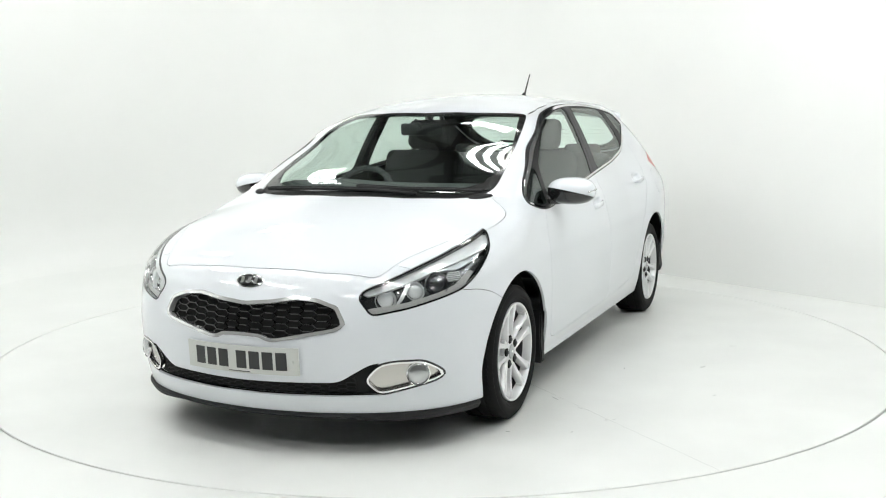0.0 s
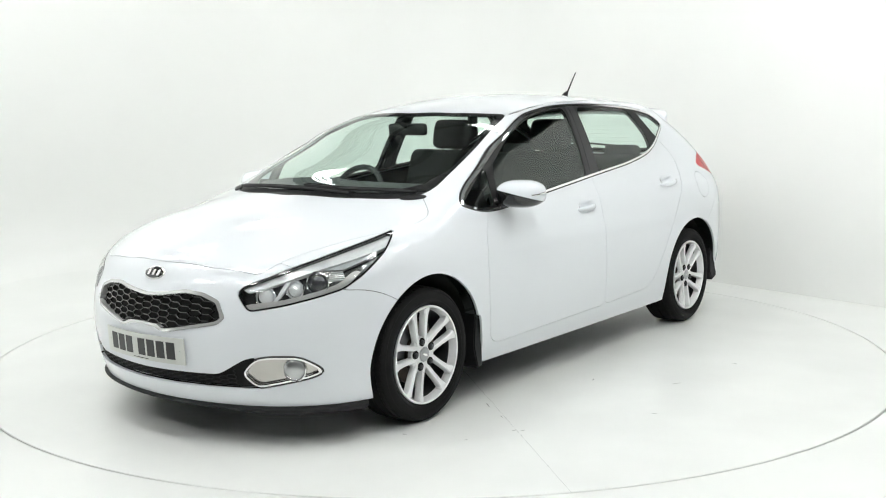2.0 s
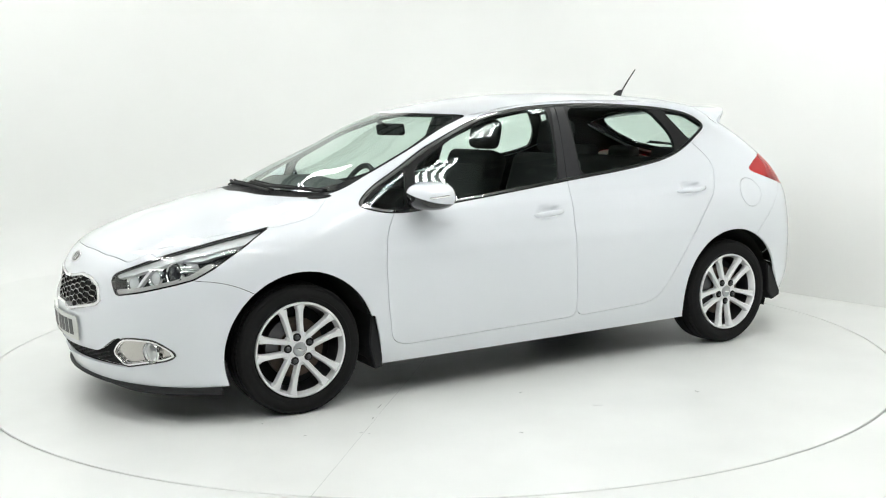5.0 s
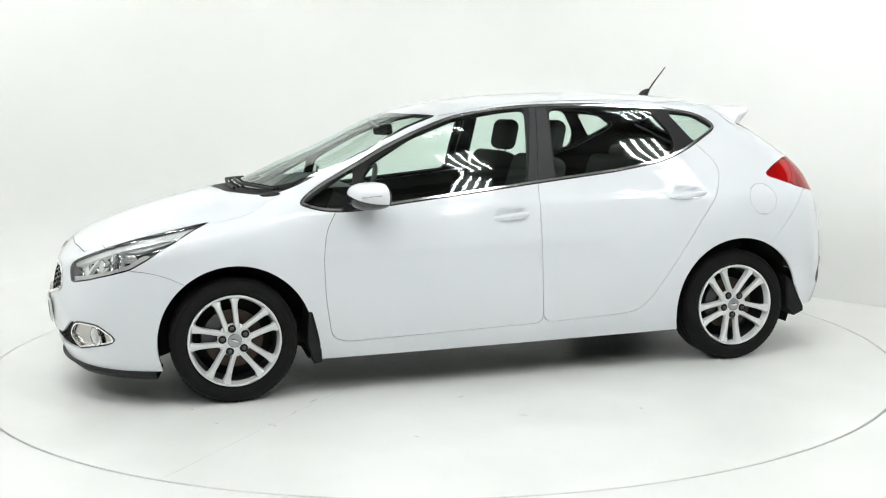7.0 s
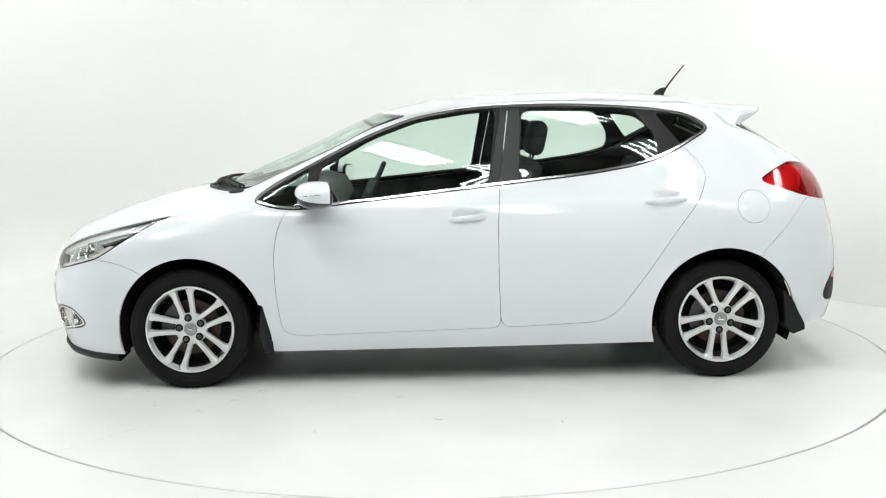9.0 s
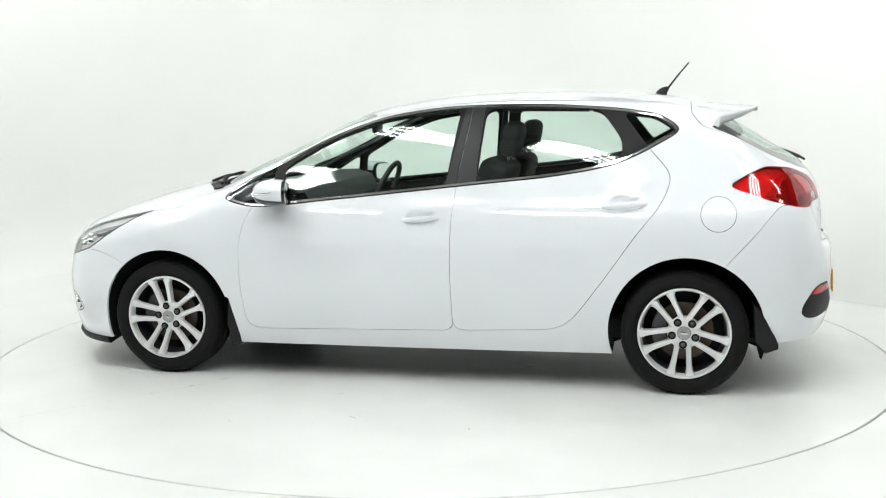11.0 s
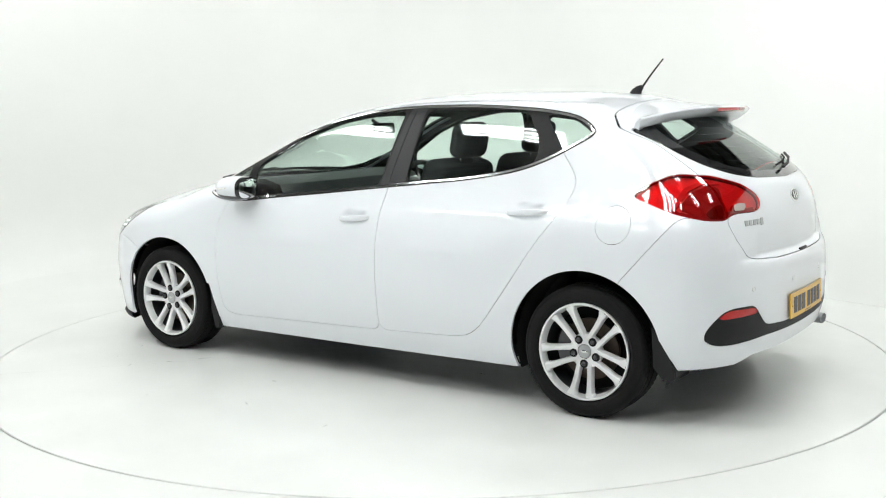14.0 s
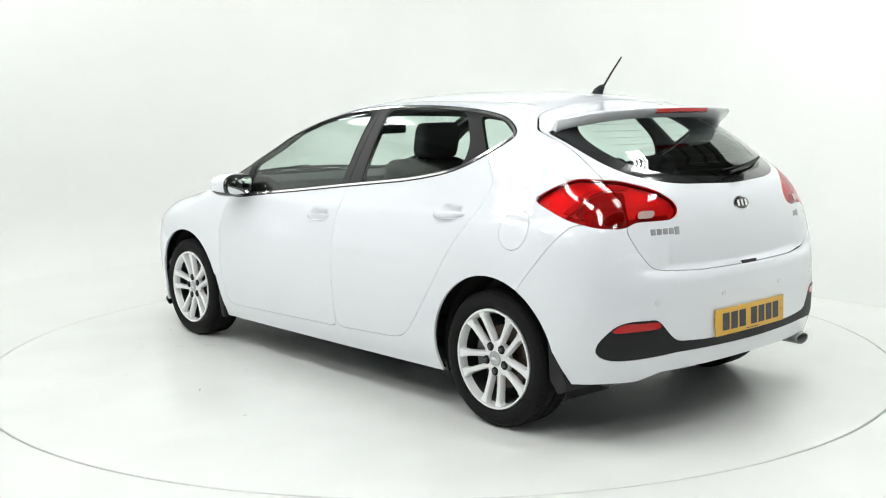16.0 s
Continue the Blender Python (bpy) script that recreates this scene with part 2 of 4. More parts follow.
# ---- the car's skin as one smooth implicit form; car space: x ahead, y to its left, z up, origin on the floor between the axles ----
def curve(points):
    """A smooth function through (u, v) points, monotone cubic."""
    u = np.array([p[0] for p in points], float)
    v = np.array([p[1] for p in points], float)
    d = np.diff(v) / np.diff(u)
    m = np.zeros(len(u))
    m[1:-1] = np.where(d[1:] * d[:-1] > 0, 2 * d[1:] * d[:-1] / (d[1:] + d[:-1] + 1e-12), 0)
    m[0], m[-1] = d[0], d[-1]

    def f(x):
        x = np.clip(np.asarray(x, float), u[0], u[-1])
        i = np.clip(np.searchsorted(u, x) - 1, 0, len(u) - 2)
        h = u[i + 1] - u[i]
        t = (x - u[i]) / h
        return (v[i] * (1 + 2 * t) * (1 - t) ** 2 + m[i] * h * t * (1 - t) ** 2
                + v[i + 1] * t * t * (3 - 2 * t) - m[i + 1] * h * t * t * (1 - t))
    return f


half_width = curve([(0.12, 0.80), (0.19, 0.825), (0.28, 0.853), (0.40, 0.870), (0.55, 0.876), (0.68, 0.868), (0.80, 0.846),
                    (0.88, 0.822), (0.93, 0.795), (1.0, 0.763), (1.1, 0.722), (1.24, 0.655), (1.36, 0.585), (1.46, 0.50), (1.6, 0.36)])
nose_x = curve([(0.10, 2.11), (0.17, 2.13), (0.25, 2.160), (0.33, 2.182), (0.45, 2.188), (0.55, 2.172), (0.62, 2.153),
                (0.69, 2.126), (0.8, 2.065), (1.0, 1.95)])
tail_x = curve([(0.15, 1.93), (0.22, 1.985), (0.30, 2.03), (0.42, 2.056), (0.56, 2.056), (0.66, 2.052), (0.69, 2.045), (0.708, 2.028), (0.725, 2.0),
                (0.80, 2.0), (0.9, 1.995), (1.0, 1.975), (1.1, 1.93), (1.4, 1.90)])
tail_side = curve([(0.15, 1.93), (0.22, 1.985), (0.30, 2.03), (0.42, 2.056), (0.56, 2.055), (0.66, 2.044), (0.725, 2.032), (0.80, 2.018), (0.9, 1.998),
                   (1.0, 1.975), (1.1, 1.93), (1.4, 1.90)])  # at the corners there is no ledge
top_z = curve([(-2.05, 0.86), (-2.01, 0.98), (-1.96, 1.045), (-1.81, 1.14), (-1.60, 1.272), (-1.45, 1.352), (-1.36, 1.393), (-1.2, 1.425),
               (-0.9, 1.443), (-0.5, 1.449), (-0.16, 1.437), (0.11, 1.407), (0.30, 1.374), (0.48, 1.312), (0.73, 1.195), (1.0, 1.083),
               (1.22, 0.992), (1.35, 0.968), (1.52, 0.929), (1.76, 0.864), (1.95, 0.796), (2.06, 0.748), (2.12, 0.712), (2.2, 0.63)])
sweep = curve([(-2.0, 0.30), (-1.4, 0.22), (-1.0, 0.0), (0.0, 0.10), (0.3, 0.30), (1.0, 0.34), (1.25, 0.30), (1.6, 0.05), (2.2, 0.0)])
crown = curve([(-2.0, 0.03), (-1.4, 0.10), (-1.0, 0.19), (0.1, 0.18), (0.5, 0.08), (1.0, 0.07), (1.3, 0.13), (1.7, 0.17), (2.2, 0.20)])
haunch = curve([(-2.2, 0.03), (-1.4, 0.035), (-0.7, 0.0), (0.5, 0.0), (1.0, 0.0), (1.35, 0.012), (1.8, 0.01), (2.2, 0.0)])
floor_z = curve([(-2.2, 0.285), (-1.9, 0.275), (-1.72, 0.262), (-1.6, 0.25), (-0.95, 0.186), (0.9, 0.176), (1.6, 0.176), (2.2, 0.172)])


def smooth_max(a, b, r):
    h = np.clip(0.5 + 0.5 * (a - b) / r, 0, 1)
    return b * (1 - h) + a * h + r * h * (1 - h)


def skin(x, y, z):
    """Below 0 inside the car, above 0 outside, roughly in metres."""
    y = np.abs(y)
    bulge = haunch(x) * np.exp(-((z - 0.86) / 0.2) ** 2)
    w = half_width(z) + bulge + 0.003 * np.exp(-((z - 0.70) / 0.05) ** 2) * np.clip((1.2 - np.abs(x)) * 3, 0, 1)
    for hx, hz in ((-0.055, 0.837), (-1.045, 0.909)):  # finger cups behind the door handles
        w = w - 0.024 * np.exp(-((x - hx) / 0.062) ** 4 - ((z - hz) / 0.024) ** 4)
    w = w + 0.035 * np.exp(-((z - 0.17) / 0.09) ** 2) * np.clip((x - 1.2) * 4, 0, 1)
    front = x > 0
    end = np.where(front, nose_x(z), tail_x(z) + (tail_side(z) - tail_x(z)) * np.clip((y - 0.48) / 0.18, 0, 1))
    start, p, q = 1.2, np.where(front, 3.6, 6.2), np.where(front, 1.9, 2.35)
    u = np.clip(np.abs(x) - start, 0, None) / (end - start)
    a, b = (y / w) ** q, u ** p
    g = a + b + 1e-9
    k = b / g
    side = (g ** (1 / (q + (p - q) * k)) - 1) * (w * (1 - k) + (end - start) * k)
    t = top_z(x + np.where(x > -0.5, 1, -1) * sweep(x) * y * y) - crown(x) * y * y
    slope = (top_z(x + 0.02) - top_z(x - 0.02)) / 0.04
    top = (z - t) / np.sqrt(1 + slope ** 2)
    r = 0.045 + 0.04 * np.clip((x - 0.7) / 0.5, 0, 1) + 0.03 * np.clip((-1.0 - x) / 0.4, 0, 1)
    return smooth_max(side, top, r)


def skin_normal(P):
    e = 2e-3
    n = np.stack([skin(P[:, 0] + e * (i == 0), P[:, 1] + e * (i == 1), P[:, 2] + e * (i == 2))
                  - skin(P[:, 0] - e * (i == 0), P[:, 1] - e * (i == 1), P[:, 2] - e * (i == 2)) for i in range(3)], 1)
    return n / (np.linalg.norm(n, axis=1)[:, None] + 1e-12)


def to_skin(start, way, far=2.6):
    """Where rays from inside meet the skin."""
    lo, hi = np.zeros(len(start)), np.full(len(start), far)
    for _ in range(34):
        mid = (lo + hi) / 2
        P = start + way * mid[:, None]
        out = skin(P[:, 0], P[:, 1], P[:, 2]) > 0
        hi, lo = np.where(out, mid, hi), np.where(out, lo, mid)
    return start + way * ((lo + hi) / 2)[:, None]

# ---- cutting the skin into panels ----
def half_skin():
    """The left half of the skin as points, normals and triangles."""
    start, way = [], []
    xs = np.linspace(1.3, -1.2, 190)
    cols = [(1.3, 0.50, a) for a in np.linspace(0, 90, 84)[:-1]]
    cols += [(x, 0.50 + (1.3 - x) / 2.5 * 0.12, 90.0) for x in xs]
    cols += [(-1.2, 0.62, a) for a in np.linspace(90, 180, 84)[1:]]
    t = np.linspace(0, 1, 190)
    alpha = np.radians(-68 + 158 * (t - 0.09 * np.sin(2 * np.pi * t) / (2 * np.pi) * 2))
    for x, z, a in cols:
        c, s = math.cos(radians(a)), math.sin(radians(a))
        c, s = (0.0 if abs(c) < 1e-9 else c), (0.0 if abs(s) < 1e-9 else s)
        for e in alpha:
            start.append((x, 0.0, z))
            way.append((c * math.cos(e), s * math.cos(e), math.sin(e)))
    V = to_skin(np.array(start), np.array(way))
    V[:, 1] = np.maximum(V[:, 1], 0)
    N = skin_normal(V)
    N[V[:, 1] < 1e-6, 1] = 0
    n, m = len(cols), len(alpha)
    i, j = np.meshgrid(np.arange(n - 1), np.arange(m - 1), indexing="ij")
    a, b, c, d = i * m + j, (i + 1) * m + j, (i + 1) * m + j + 1, i * m + j + 1
    F = np.concatenate([np.stack([a, b, c], -1).reshape(-1, 3), np.stack([a, c, d], -1).reshape(-1, 3)])
    return V, N, F


def clip(piece, d):
    """The part of a piece where d < 0, cut cleanly along d = 0."""
    V, N, F = piece
    s = d[F] < 0
    c = s.sum(1)
    out, pairs = [F[c == 3]], []
    one, two = F[c == 1], F[c == 2]
    if len(one):
        k = np.argmax(s[c == 1], 1)
        one = np.stack([one[np.arange(len(one)), (k + q) % 3] for q in range(3)], 1)
    if len(two):
        k = np.argmin(s[c == 2], 1)
        two = np.stack([two[np.arange(len(two)), (k + q) % 3] for q in range(3)], 1)
    E = np.concatenate([one[:, [0, 1]], one[:, [0, 2]], two[:, [0, 1]], two[:, [0, 2]]]) if len(one) + len(two) else np.zeros((0, 2), int)
    if len(E):
        S = np.sort(E, 1)
        u, inv = np.unique(S, axis=0, return_inverse=True)
        inv = inv.ravel() + len(V)
        f = (d[u[:, 0]] / (d[u[:, 0]] - d[u[:, 1]]))[:, None]
        nv = V[u[:, 0]] * (1 - f) + V[u[:, 1]] * f
        nn = N[u[:, 0]] * (1 - f) + N[u[:, 1]] * f
        nn /= np.linalg.norm(nn, axis=1)[:, None] + 1e-12
        V, N = np.concatenate([V, nv]), np.concatenate([N, nn])
        p, q = len(one), len(two)
        out.append(np.stack([one[:, 0], inv[:p], inv[p:2 * p]], 1))
        ab, ac = inv[2 * p:2 * p + q], inv[2 * p + q:]
        out.append(np.stack([ab, two[:, 1], two[:, 2]], 1))
        out.append(np.stack([ab, two[:, 2], ac], 1))
    F = np.concatenate(out)
    used, back = np.unique(F, return_inverse=True)
    return V[used], N[used], back.reshape(-1, 3)


def rounded(points, r=0.03):
    """A closed outline with its corners rounded, at most to r metres from each corner."""
    P = np.array(points, float)
    out = []
    for i, p in enumerate(P):
        a, b = P[i - 1] - p, P[(i + 1) % len(P)] - p
        la, lb = np.linalg.norm(a), np.linalg.norm(b)
        p0, p1 = p + a / la * min(r, 0.48 * la), p + b / lb * min(r, 0.48 * lb)
        out += [p0 * (1 - t) ** 2 + p * 2 * t * (1 - t) + p1 * t * t for t in (0, 0.25, 0.5, 0.75, 1)]
    return np.array(out)


def area_field(h, v, points, r=0.03):
    """Signed distance to a closed outline with rounded corners: below 0 inside."""
    P = rounded(points, r)
    Q = np.roll(P, -1, 0)
    best, inside = np.full(len(h), 1e9), np.zeros(len(h), bool)
    for (ax, ay), (bx, by) in zip(P, Q):
        ex, ey = bx - ax, by - ay
        wx, wy = h - ax, v - ay
        t = np.clip((wx * ex + wy * ey) / (ex * ex + ey * ey + 1e-12), 0, 1)
        best = np.minimum(best, (wx - ex * t) ** 2 + (wy - ey * t) ** 2)
        cross = ((ay > v) != (by > v)) & (h < ex * (v - ay) / (ey + 1e-12 * (ey == 0)) + ax)
        inside ^= cross
    return np.where(inside, -1, 1) * np.sqrt(best)


def seen_from(V, azimuth):
    """Side-step coordinate of points as seen from a bearing: 0 ahead of the car, 90 from its left, 180 from behind."""
    a = radians(azimuth)
    return -V[:, 0] * math.sin(a) + V[:, 1] * math.cos(a)


def outline(piece, azimuth, points, r=0.03):
    V = piece[0]
    d = area_field(seen_from(V, azimuth), V[:, 2], points, r)
    a = radians(azimuth)
    facing = piece[1][:, 0] * math.cos(a) + piece[1][:, 1] * math.sin(a)
    return np.where(facing > -0.15, d, np.maximum(d, 0.05))


def cut(piece, d, gap=0.0013):
    """A panel and the rest, with a gap between them."""
    return clip(piece, d + gap), clip(piece, gap - d)


def skin_part(name, piece, mat, parent, side="left", label="", depth=0.012, lift=0.0):
    """A panel as a mesh with turned-in edges. side: left, right or both (mirrored halves of one panel)."""
    V, N, F = piece
    if lift:
        V = V + N * lift
    if depth:
        E = np.concatenate([F[:, [0, 1]], F[:, [1, 2]], F[:, [2, 0]]])
        S = np.sort(E, 1)
        u, idx, cnt = np.unique(S, axis=0, return_index=True, return_counts=True)
        B = E[idx[cnt == 1]]
        B = B[~((V[B[:, 0], 1] < 1e-5) & (V[B[:, 1], 1] < 1e-5))]
        k, n0 = len(B), len(V)
        a, b = V[B[:, 0]], V[B[:, 1]]
        na, nb = N[B[:, 0]], N[B[:, 1]]
        side_n = np.cross(b - a, na)
        side_n /= np.linalg.norm(side_n, axis=1)[:, None] + 1e-12
        V = np.concatenate([V, a, b, a - na * depth, b - nb * depth])
        N = np.concatenate([N, side_n, side_n, side_n, side_n])
        r = np.arange(k) + n0
        F = np.concatenate([F, np.stack([r + k, r, r + 2 * k], 1), np.stack([r + k, r + 2 * k, r + 3 * k], 1)])
    flip = np.array([1, -1, 1.0])
    if side == "right":
        V, N, F = V * flip, N * flip, F[:, ::-1]
    elif side == "both":
        V, N, F = np.concatenate([V, V * flip]), np.concatenate([N, N * flip]), np.concatenate([F, F[:, ::-1] + len(V)])
    me = bpy.data.meshes.new(name)
    me.vertices.add(len(V))
    me.vertices.foreach_set("co", V.ravel())
    me.loops.add(len(F) * 3)
    me.loops.foreach_set("vertex_index", np.ascontiguousarray(F).ravel().astype(np.int32))
    me.polygons.add(len(F))
    me.polygons.foreach_set("loop_start", np.arange(len(F), dtype=np.int32) * 3)
    me.update()
    me.shade_smooth()
    me.normals_split_custom_set_from_vertices(N.tolist())
    me.materials.append(mat)
    ob = new(name, me)
    ob.parent = parent
    if label:
        ob["label"] = label
    return ob


def band(piece, field, outer, inner):
    """The part of a piece between two distances inside an outline."""
    p = clip(piece, field(piece) + outer)
    return clip(p, -inner - field(p))

# ---- outlines of the panels and openings: side-step and height as seen from the bearing named ----
HUB_F, HUB_R, HUB_Z = 1.325, -1.325, 0.298
# from the left (90): side-step is minus x
WINDOWS = [(-1.012, 0.928), (-0.955, 0.904), (-0.88, 0.886), (-0.80, 0.880), (-0.70, 0.884), (-0.54, 0.904), (-0.235, 0.934), (0.24, 0.984), (0.68, 1.028), (0.935, 1.070),
           (1.085, 1.124), (1.20, 1.187), (1.305, 1.246), (1.255, 1.295), (1.175, 1.333), (1.0, 1.360), (0.78, 1.376), (0.6, 1.384), (0.3, 1.384), (0.07, 1.370), (-0.18, 1.332),
           (-0.35, 1.274), (-0.51, 1.207), (-0.76, 1.079), (-0.905, 1.007)]
CORNER_PANE = [(-0.983, 0.925), (-0.765, 1.060), (-0.722, 1.080), (-0.735, 1.0), (-0.76, 0.906), (-0.86, 0.902)]
FRONT_PANE = [(-0.700, 0.910), (-0.668, 1.083), (-0.56, 1.146), (-0.42, 1.224), (-0.18, 1.312), (0.07, 1.350), (0.218, 1.362), (0.165, 0.992), (-0.235, 0.954), (-0.54, 0.924)]
REAR_PANE = [(0.347, 1.362), (0.915, 1.354), (1.025, 1.206), (1.018, 1.102), (0.85, 1.069), (0.55, 1.031), (0.318, 1.010)]
QUARTER_PANE = [(1.020, 1.334), (1.17, 1.315), (1.280, 1.246), (1.148, 1.168)]
PILLAR_TRIM = [(0.252, 1.40), (0.338, 1.40), (0.312, 0.95), (0.160, 0.95)]
FRONT_DOOR = [(-0.80, 0.258), (-0.868, 0.285), (-0.894, 0.475), (-0.899, 0.671), (-0.878, 0.80), (-0.82, 0.90), (-0.76, 0.97), (0.2245, 1.03), (0.205, 0.79), (0.205, 0.568), (0.215, 0.281)]
REAR_DOOR = [(0.2152, 0.281), (0.2052, 0.568), (0.2052, 0.79), (0.2247, 1.03), (1.10, 1.22), (1.257, 1.046), (1.238, 0.965), (1.193, 0.885), (1.104, 0.777), (0.951, 0.556),
             (0.815, 0.372), (0.75, 0.318), (0.68, 0.300)]
REAR_BUMPER = [(2.3, 0.90), (1.80, 0.905), (1.744, 0.904), (1.628, 0.765), (1.515, 0.638), (1.4, 0.5), (1.4, 0.05), (2.3, 0.05)]
FRONT_BUMPER = [(-1.40, 0.50), (-1.544, 0.579), (-1.62, 0.618), (-1.713, 0.643), (-1.80, 0.646), (-2.0, 0.85), (-2.4, 0.85), (-2.4, 0.05), (-1.4, 0.05)]
# behind the wheels the panels end on a slanted line above the mud flaps
BEHIND_REAR = [(1.60, 0.10), (1.60, 0.42), (1.685, 0.392), (1.752, 0.262), (1.752, 0.10)]
BEHIND_FRONT = [(-0.962, 0.42), (-0.935, 0.31), (-0.924, 0.26), (-0.920, 0.10), (-1.15, 0.10), (-1.15, 0.42)]
# from above: x and y
SCREEN_AREA = [(1.36, -0.2), (1.355, 0.0), (1.30, 0.3), (1.17, 0.53), (1.07, 0.615), (0.97, 0.632), (0.81, 0.617), (0.625, 0.592), (0.452, 0.572), (0.29, 0.538), (0.235, 0.515),
               (0.30, 0.42), (0.36, 0.28), (0.405, 0.0), (0.405, -0.2)]
SCREEN_FOOT = [(1.5, -0.2), (1.5, 0.8), (1.0, 0.8), (1.02, 0.62), (1.07, 0.57), (1.17, 0.40), (1.235, 0.2), (1.25, 0.0), (1.25, -0.2)]
BONNET = [(2.065, -0.2), (2.062, 0.05), (2.04, 0.29), (1.985, 0.514), (1.70, 0.64), (1.415, 0.755), (1.25, 0.768), (1.19, 0.757), (1.07, 0.62), (1.0, 0.55), (1.0, -0.2)]
# from ahead (0): side-step is y
GRILLE = [(-0.12, 0.63), (0.0, 0.617), (0.12, 0.628), (0.22, 0.644), (0.31, 0.637), (0.390, 0.610), (0.428, 0.540), (0.395, 0.514), (0.26, 0.488), (0.145, 0.466), (0.115, 0.468), (0.085, 0.482), (0.0, 0.485), (-0.12, 0.485)]
LOW_GRILLE = [(-0.1, 0.302), (0.157, 0.305), (0.396, 0.310), (0.469, 0.356), (0.52, 0.386), (0.64, 0.390), (0.64, 0.252), (0.384, 0.250), (0.141, 0.247), (-0.1, 0.247)]
# from the front corner (45)
HEADLIGHT = [(-1.132, 0.640), (-1.104, 0.668), (-1.012, 0.700), (-0.870, 0.748), (-0.691, 0.799), (-0.470, 0.857), (-0.525, 0.780), (-0.625, 0.696),
             (-0.701, 0.650), (-0.802, 0.624), (-0.947, 0.592), (-1.089, 0.569)]
FOG_SURROUND = [(-1.124, 0.316), (-1.068, 0.380), (-1.001, 0.389), (-0.890, 0.386), (-0.833, 0.357), (-0.785, 0.322), (-0.837, 0.300), (-0.934, 0.282), (-1.061, 0.256)]
# from the rear corner (135)
TAIL_LAMP = [(0.510, 0.990), (0.607, 1.049), (0.690, 1.080), (0.860, 1.068), (1.003, 1.030), (1.080, 0.982), (1.097, 0.941), (1.070, 0.912), (0.905, 0.911), (0.868, 0.887), (0.760, 0.892), (0.640, 0.920)]
LAMP_CENTRE = [(0.665, 0.945), (0.735, 1.012), (0.815, 1.035), (0.875, 1.03), (0.885, 0.905), (0.76, 0.905)]
DARK_PATCH = [(0.775, 0.925), (0.835, 0.955), (0.870, 0.955), (0.868, 0.900), (0.80, 0.902)]
PALE_BAND = [(0.60, 0.955), (0.655, 0.940), (0.73, 1.018), (0.80, 1.040), (0.90, 1.040), (0.90, 1.050), (0.79, 1.052), (0.71, 1.028), (0.65, 0.965)]
LOWER_SHADE = [(0.62, 0.95), (0.70, 0.925), (0.90, 0.925), (1.06, 0.935), (1.06, 0.905), (0.86, 0.885), (0.64, 0.918)]
REVERSE_LAMP = [(0.925, 0.953), (0.995, 0.953), (0.99, 0.922), (0.915, 0.922)]
REFLECTOR = [(0.806, 0.483), (0.832, 0.509), (0.872, 0.519), (1.005, 0.517), (1.017, 0.490)]
# from behind (180): side-step is minus y
REAR_GLASS = [(0.2, 1.035), (0.0, 1.035), (-0.36, 1.048), (-0.515, 1.078), (-0.59, 1.145), (-0.630, 1.255), (-0.60, 1.270), (-0.48, 1.315), (-0.3, 1.35), (0.2, 1.37)]
TAILGATE = [(0.2, 0.701), (-0.05, 0.701), (-0.351, 0.704), (-0.543, 0.717), (-0.59, 0.735), (-0.628, 0.788), (-0.668, 0.880), (-0.640, 0.905), (-0.637, 1.08), (-0.625, 1.20), (-0.636, 1.262),
            (-0.575, 1.329), (-0.50, 1.372), (-0.3, 1.43), (0.2, 1.45)]
LOWER_TRIM = [(0.2, 0.415), (-0.32, 0.418), (-0.486, 0.430), (-0.528, 0.470), (-0.575, 0.527), (-0.700, 0.527), (-0.745, 0.512), (-0.79, 0.453), (-0.80, 0.400), (-0.765, 0.372), (-0.698, 0.370),
              (-0.477, 0.384), (0.0, 0.378), (0.2, 0.378)]


def on_skin(x, y, z, way):
    """Where a ray from a point inside the car meets the skin, and the normal there."""
    d = np.array([way], float)
    d /= np.linalg.norm(d)
    P = to_skin(np.array([[x, y, z]], float), d)
    return Vector(P[0]), Vector(skin_normal(P)[0])


def facing(p, n, up=(0, 0, 1)):
    """A pose at p with its z along n and its y as near to up as can be."""
    n = Vector(n).normalized()
    x = Vector(up).cross(n).normalized()
    y = n.cross(x)
    return Matrix(((x.x, y.x, n.x, p[0]), (x.y, y.y, n.y, p[1]), (x.z, y.z, n.z, p[2]), (0, 0, 0, 1)))


def rounded_box(bm, size, m, bevel=0.01, segments=2):
    r = bmesh.ops.create_cube(bm, size=1, matrix=m @ Matrix.Diagonal((*size, 1)))
    es = list({e for v in r["verts"] for e in v.link_edges})
    bmesh.ops.bevel(bm, geom=es, offset=bevel, segments=segments, affect="EDGES", profile=0.5)


def ellipsoid(bm, size, m, power=2.5, u=28, v=16):
    def p(c):
        return math.copysign(abs(c) ** (2 / power), c)
    rows = []
    for j in range(v + 1):
        b = math.pi * (j / v - 0.5)
        rows.append([bm.verts.new(m @ Vector((size[0] * p(math.cos(b)) * p(math.cos(2 * math.pi * i / u)), size[1] * p(math.cos(b)) * p(math.sin(2 * math.pi * i / u)), size[2] * p(math.sin(b)))))
                     for i in range(u)])
    for A, B in zip(rows, rows[1:]):
        for i in range(u):
            bm.faces.new((A[i], A[(i + 1) % u], B[(i + 1) % u], B[i]))
    bmesh.ops.remove_doubles(bm, verts=bm.verts, dist=1e-5)


